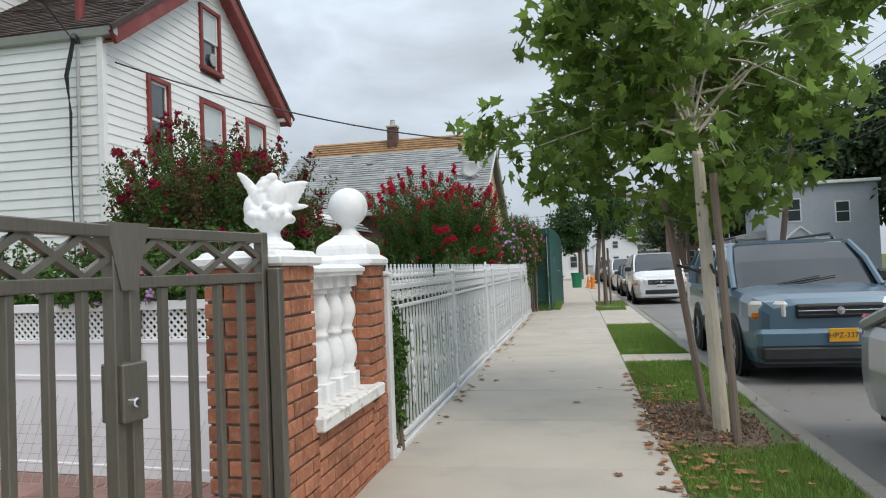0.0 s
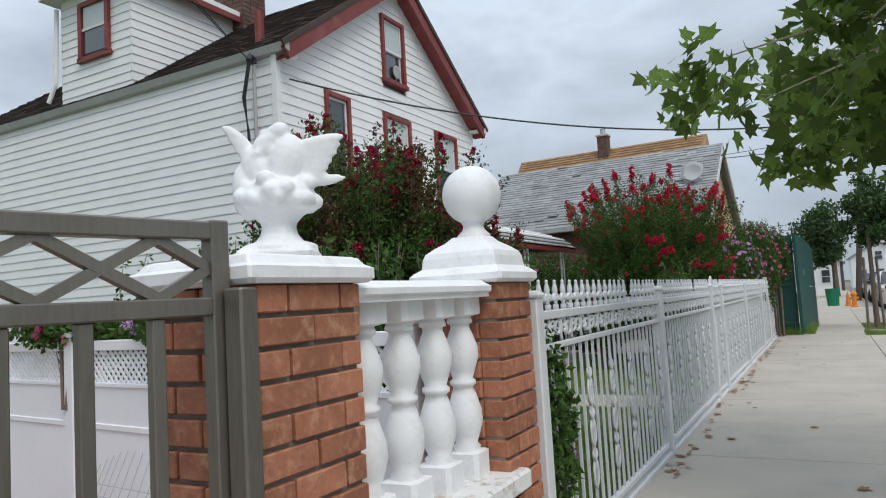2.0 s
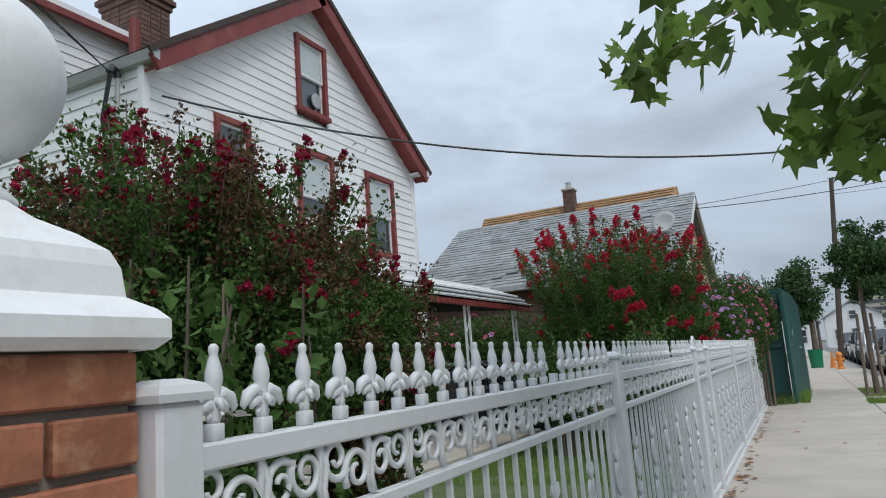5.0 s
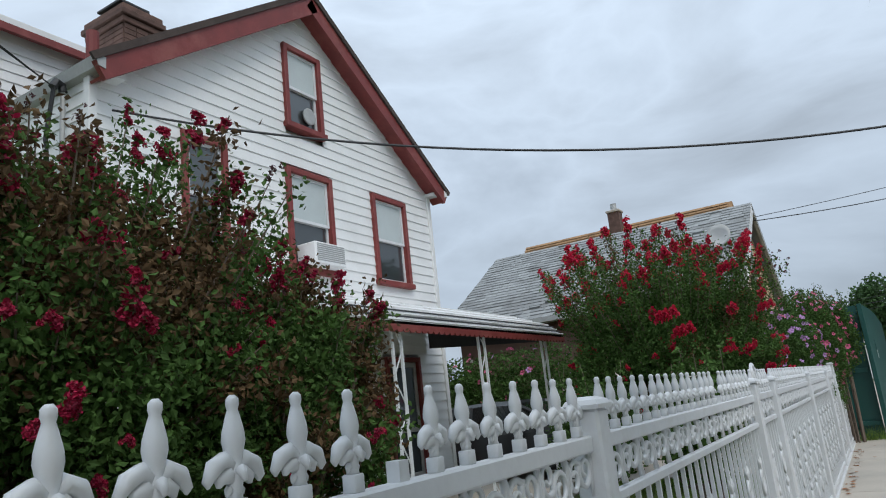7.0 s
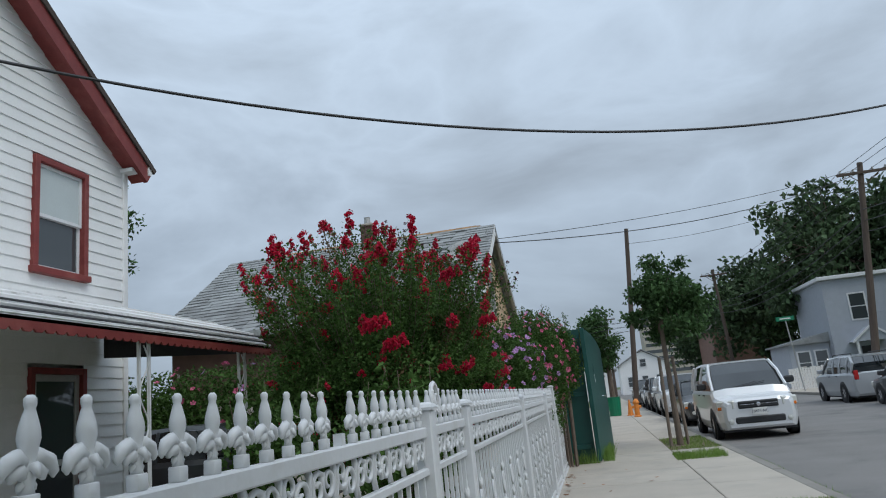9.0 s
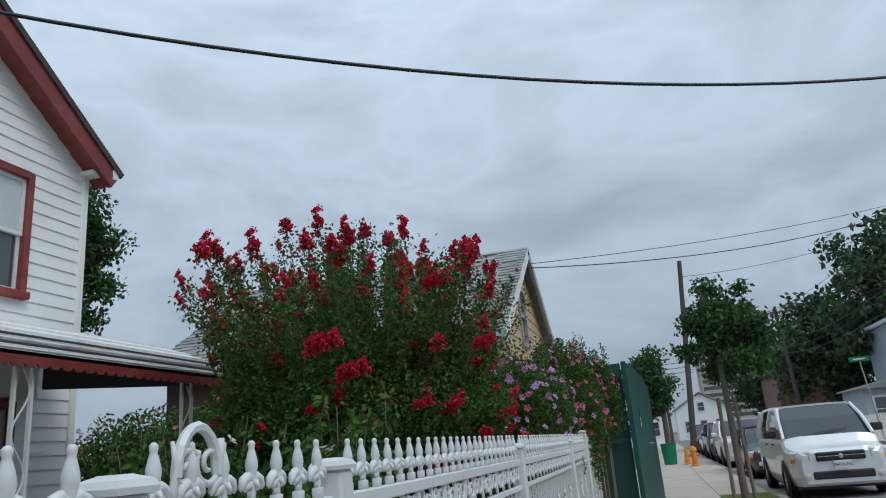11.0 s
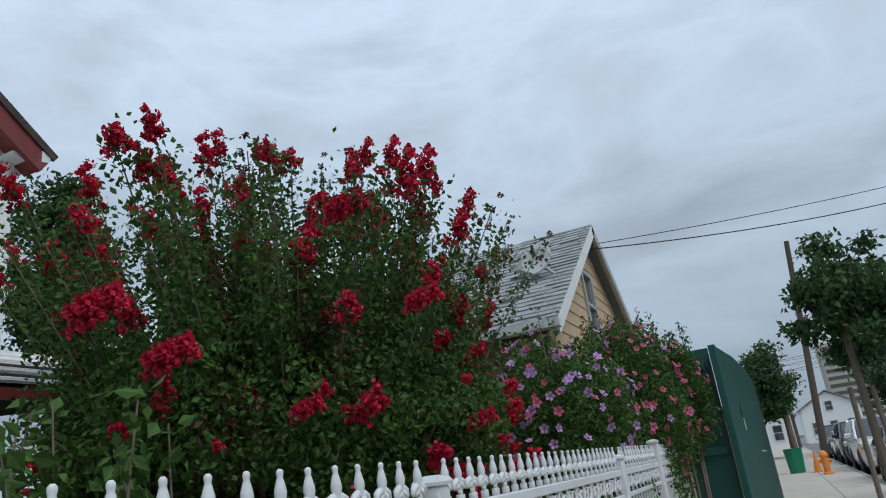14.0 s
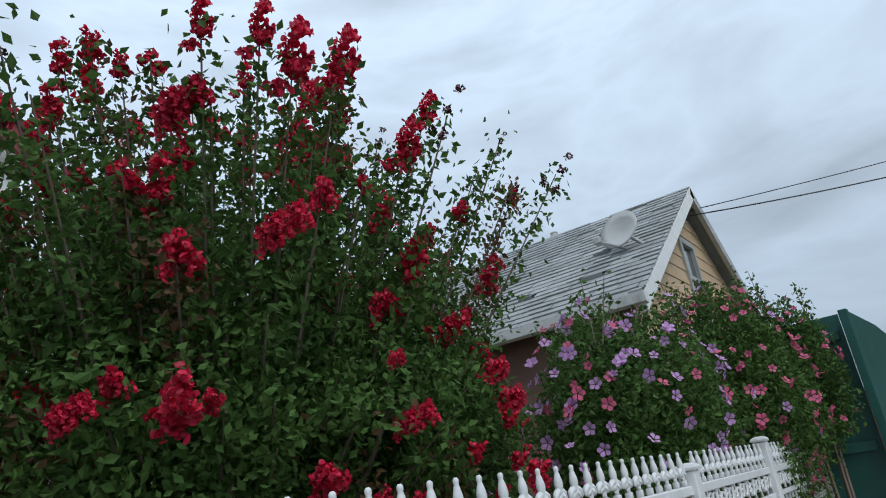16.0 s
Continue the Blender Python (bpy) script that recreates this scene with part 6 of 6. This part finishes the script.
ff_ = thing("picket_fence", "worn white board fence across the street", "fence")
for k in range(46):
    x = 11.9 - 0.6 + k * 0.16
    part("board", box(x, 56.0, 0, x + 0.14, 56.03, 1.35 + rb.uniform(-0.06, 0.06)), M_CHIPPED, ff_)
part("rail", box(11.2, 56.04, 0.4, 18.7, 56.08, 0.5), M_CHIPPED, ff_)
sg = thing("street_sign", "green street name sign on a grey post", "sign")
part("post", tube([(11.0, 52.0, 0), (10.7, 52.0, 4.3)], 0.035, 8), M_GALV, sg)
part("blade", box(10.2, 51.96, 4.1, 11.2, 51.98, 4.35), M_GREENSIGN, sg)
part("lettering", box(10.4, 51.95, 4.19, 11.0, 51.958, 4.26), M_PLATEW, sg)
for i, (x, y, w_, d_, h_, lb, m_, rm) in enumerate(((-7, 92, 8.5, 9, 3.2, "white gabled house far down the street", M_PLASTER, M_GREYSH), (3, 118, 7, 9, 4.2, "white gabled house at the street's end", M_PLASTER, M_GREYSH), (-9.5, 60, 6.5, 9, 3.4, "brown gabled house down the street", M_BROWNWALL, M_GREYSH), (-12, 42, 8, 8, 3.4, "brown house behind the gardens", M_BROWNWALL, M_SHINGLE), (11.6, 84, 7, 10, 6.0, "brick house far across the street", M_BROWNWALL, M_SHINGLE))):
    hs = thing("far_house", lb, "house")
    part("wall", prism([(x, -0.1), (x + w_, -0.1), (x + w_, h_), (x + w_ / 2, h_ + w_ * 0.28), (x, h_)], y, y + d_, "y"), m_, hs)
    for s in (0, 1):
        q = [(x - 0.3, h_ - 0.15), (x + w_ / 2, h_ + w_ * 0.3), (x + w_ / 2, h_ + w_ * 0.3 + 0.15), (x - 0.35, h_)] if s == 0 else [(x + w_ + 0.3, h_ - 0.15), (x + w_ / 2, h_ + w_ * 0.3), (x + w_ / 2, h_ + w_ * 0.3 + 0.15), (x + w_ + 0.35, h_)]
        part("roof", prism(q, y - 0.3, y + d_ + 0.3, "y"), rm, hs)
    for k in range(3):
        far_window(x + w_ * (0.15 + 0.3 * k), 1.0, x + w_ * (0.15 + 0.3 * k) + 0.8, 2.4, y, hs)
    far_window(x + w_ / 2 - 0.4, h_ - 0.4, x + w_ / 2 + 0.4, h_ + 0.7, y, hs)
tower = thing("far_block", "pale concrete apartment block on the skyline", "building")
part("wall", box(22, 330, 0, 46, 350, 34), M_CONC, tower)
for k in range(11):
    part("window_band", box(22.5, 329.9, 2 + k * 2.9, 45.5, 330, 3.4 + k * 2.9), M_GLASS, tower)
hy = thing("fire_hydrant", "orange and grey fire hydrant on the pavement", "hydrant")
part("barrel", lathe([(0.16, 0), (0.16, 0.05), (0.11, 0.07), (0.11, 0.55), (0.14, 0.57), (0.14, 0.62), (0.1, 0.7), (0.03, 0.76)], 14), M_ORANGE, hy).matrix_basis = pose(0.95, 39.4, 0)
part("nozzle", tube([(0.75, 39.4, 0.42), (1.15, 39.4, 0.42)], 0.06, 10), M_ORANGE, hy)
cone = thing("traffic_cone", "orange traffic cone on the pavement", "cone")
part("cone", lathe([(0.19, 0), (0.19, 0.03), (0.13, 0.04), (0.03, 0.7)], 14), M_ORANGE, cone).matrix_basis = pose(0.75, 41.5, 0)
bins = thing("waste_bin", "green wire litter basket on the pavement", "bin")
part("basket", lathe([(0.27, 0), (0.33, 0.85), (0.36, 0.88), (0.31, 0.84), (0.25, 0.05)], 16), M_GREENSIGN, bins).matrix_basis = pose(0.1, 42.5, 0)

# ---- pavement slabs, kerbs, grass, fallen leaves ----
rp = random.Random(9)
y = -6.0
while y < 64:
    step = 1.52
    if y < 45:
        part("slab", box(FENCE_X - 0.05, y + 0.006, -0.1, WALK_R - 0.004, y + step - 0.006, rp.uniform(-0.003, 0.003), 0.008), M_CONC, pavement)
    else:
        part("slab", box(FENCE_X - 0.05, y + 0.006, -0.1, WALK_R - 0.004, y + step - 0.006, 0.0, 0.008), M_CONC, pavement)
    y += step
part("slab", box(FENCE_X - 0.05, 64.2, -0.1, WALK_R - 0.004, 150, 0.0), M_CONC, pavement)
for a, b in ((9.95, 10.7), (16.1, 22.9), (26.2, 45.9)):
    n = max(1, round((b - a) / 1.6))
    for k in range(n):
        part("slab", box(WALK_R + 0.006, a + (b - a) * k / n + 0.006, -0.1, KERB_X - 0.13, a + (b - a) * (k + 1) / n - 0.006, 0.0, 0.008), M_CONC, pavement)
kerb = thing("kerb", "concrete kerb stones along the street", "kerb", kind="structure")
y = -10.0
while y < 60:
    part("kerb_stone", box(KERB_X - 0.125, y + 0.004, -0.3, KERB_X + 0.03, y + 2.396, -0.005 + rp.uniform(-0.004, 0.004), 0.012), M_KERB, kerb)
    y += 2.4
part("kerb_stone", box(KERB_X - 0.12, 60, -0.3, KERB_X + 0.03, 150, -0.005), M_KERB, kerb)
part("kerb_stone", box(FAR_KERB - 0.13, -60, -0.3, FAR_KERB, 300, 0.0), M_KERB, kerb)


def grass(name, label, spots, n, h, seed, m=None):
    """Blades over rectangles, thinned out by noise."""
    rng = np.random.default_rng(seed)
    pts = []
    area = sum((x1 - x0) * (y1 - y0) for x0, y0, x1, y1, z in spots)
    for x0, y0, x1, y1, z in spots:
        k = int(n * (x1 - x0) * (y1 - y0) / area)
        p = np.stack([rng.uniform(x0, x1, k), rng.uniform(y0, y1, k), np.full(k, z)], 1)
        pts.append(p)
    p = np.concatenate(pts)
    keep = np.array([noise.noise(Vector((q * 1.6).tolist())) for q in p]) + rng.normal(size=len(p)) * 0.2 > -0.3
    mul = np.linalg.norm(p[:, :2] - np.array([1.2, 6.1]), axis=1) > 0.85
    p = p[keep & mul]
    k = len(p)
    a = rng.random(k) * 6.283
    w = 0.005
    hh = h * rng.uniform(0.5, 1.3, k)
    dx, dy = np.cos(a), np.sin(a)
    bend = hh * rng.uniform(0.1, 0.7, k)
    b = rng.random(k) * 6.283
    v = np.zeros((k, 3, 3))
    v[:, 0] = p + np.stack([dx * w, dy * w, 0 * dx], 1)
    v[:, 1] = p - np.stack([dx * w, dy * w, 0 * dx], 1)
    v[:, 2] = p + np.stack([np.cos(b) * bend, np.sin(b) * bend, hh], 1)
    f = np.arange(k * 3).reshape(k, 3)
    return tagged(raw(name, v.reshape(-1, 3).tolist(), f.tolist(), m or M_GRASS), label, "grass", kind="stuff")


grass("verge_grass", "short mown grass on the kerbside strip", [(WALK_R + 0.02, -2, KERB_X - 0.14, 9.93, -0.03), (WALK_R + 0.02, 10.72, KERB_X - 0.14, 16.05, -0.03)], 100000, 0.06, 71)
grass("garden_grass", "mown lawn behind the iron fence", [(-6.5, 5.4, FENCE_X - 0.15, 8.85, -0.02), (-5, 9.55, FENCE_X - 0.15, 10.8, -0.02), (-4.6, 11.8, FENCE_X - 0.15, 17.2, -0.02)], 90000, 0.05, 72)
grass("weeds", "weeds at the foot of the green hoarding", [(-0.62, 21.7, -0.42, 23.4, 0), (-1.2, 21.5, -0.7, 21.68, 0)], 900, 0.24, 73)
grass("kerb_weeds", "weeds growing at the kerb", [(KERB_X + 0.03, 14, KERB_X + 0.12, 22, -0.13), (0.65, 20.9, 1.5, 22, 0.0)], 4500, 0.09, 74)
grass("sparse_weeds", "sparse weeds in the bare earth of the tree pit", [(WALK_R + 0.02, 22.92, KERB_X - 0.14, 26.15, -0.03)], 2600, 0.07, 75)
pit = tagged(mesh_ob("tree_pit_soil", box(WALK_R + 0.01, 22.91, -0.06, KERB_X - 0.135, 26.18, -0.022), M_SOIL), "bare earth round the small street tree", "soil", kind="structure")
mulch = tagged(mesh_ob("tree_pit_mulch", lathe([(1.0, -0.04), (0.93, -0.012), (0.4, 0.005), (0.02, 0.012)], 28), M_SOIL), "brown bark mulch round the tree", "mulch", kind="structure")
mulch.matrix_basis = Matrix.Translation((1.13, 6.1, 0)) @ Matrix.Diagonal((0.5, 1.1, 1, 1))
rng = np.random.default_rng(77)
chips = np.stack([1.15 + rng.normal(size=2500) * 0.26, 6.1 + rng.normal(size=2500) * 0.45, np.full(2500, 0.012)], 1)
chips = chips[(chips[:, 0] > 0.64) & (chips[:, 0] < 1.6)]
tagged(leaves("bark_chips", chips, 0.035, M_SOIL, None, rng, droop=0), "scattered bark chips round the tree", "mulch", kind="stuff")
k = 420
dead = np.concatenate([np.stack([0.6 + np.abs(rng.normal(size=k)) * 0.4, 6.2 + rng.normal(size=k) * 1.7, np.full(k, 0.015)], 1), np.stack([FENCE_X + 0.08 + np.abs(rng.normal(size=110)) * 0.06, rng.uniform(5, 20, 110), np.full(110, 0.015)], 1), np.stack([rng.uniform(-1.2, 0.6, 26), rng.uniform(3, 22, 26), np.full(26, 0.012)], 1), np.stack([rng.uniform(1.8, 2.6, 40), rng.uniform(3, 12, 40), np.full(40, -0.115)], 1)])
flat = np.stack([rng.normal(size=len(dead)), rng.normal(size=len(dead)), np.zeros(len(dead))], 1)
dl = leaves("fallen_leaves", dead, 0.075, M_DRYLEAF, None, rng, LOBED, droop=0, normals=flat * 3)
for v in dl.data.vertices:
    base_z = -0.118 if v.co.x > 1.79 else 0.006
    v.co.z = base_z + abs(v.co.z - base_z) * 0.25 + 0.002
tagged(dl, "dry brown fallen leaves", "leaves", kind="stuff")
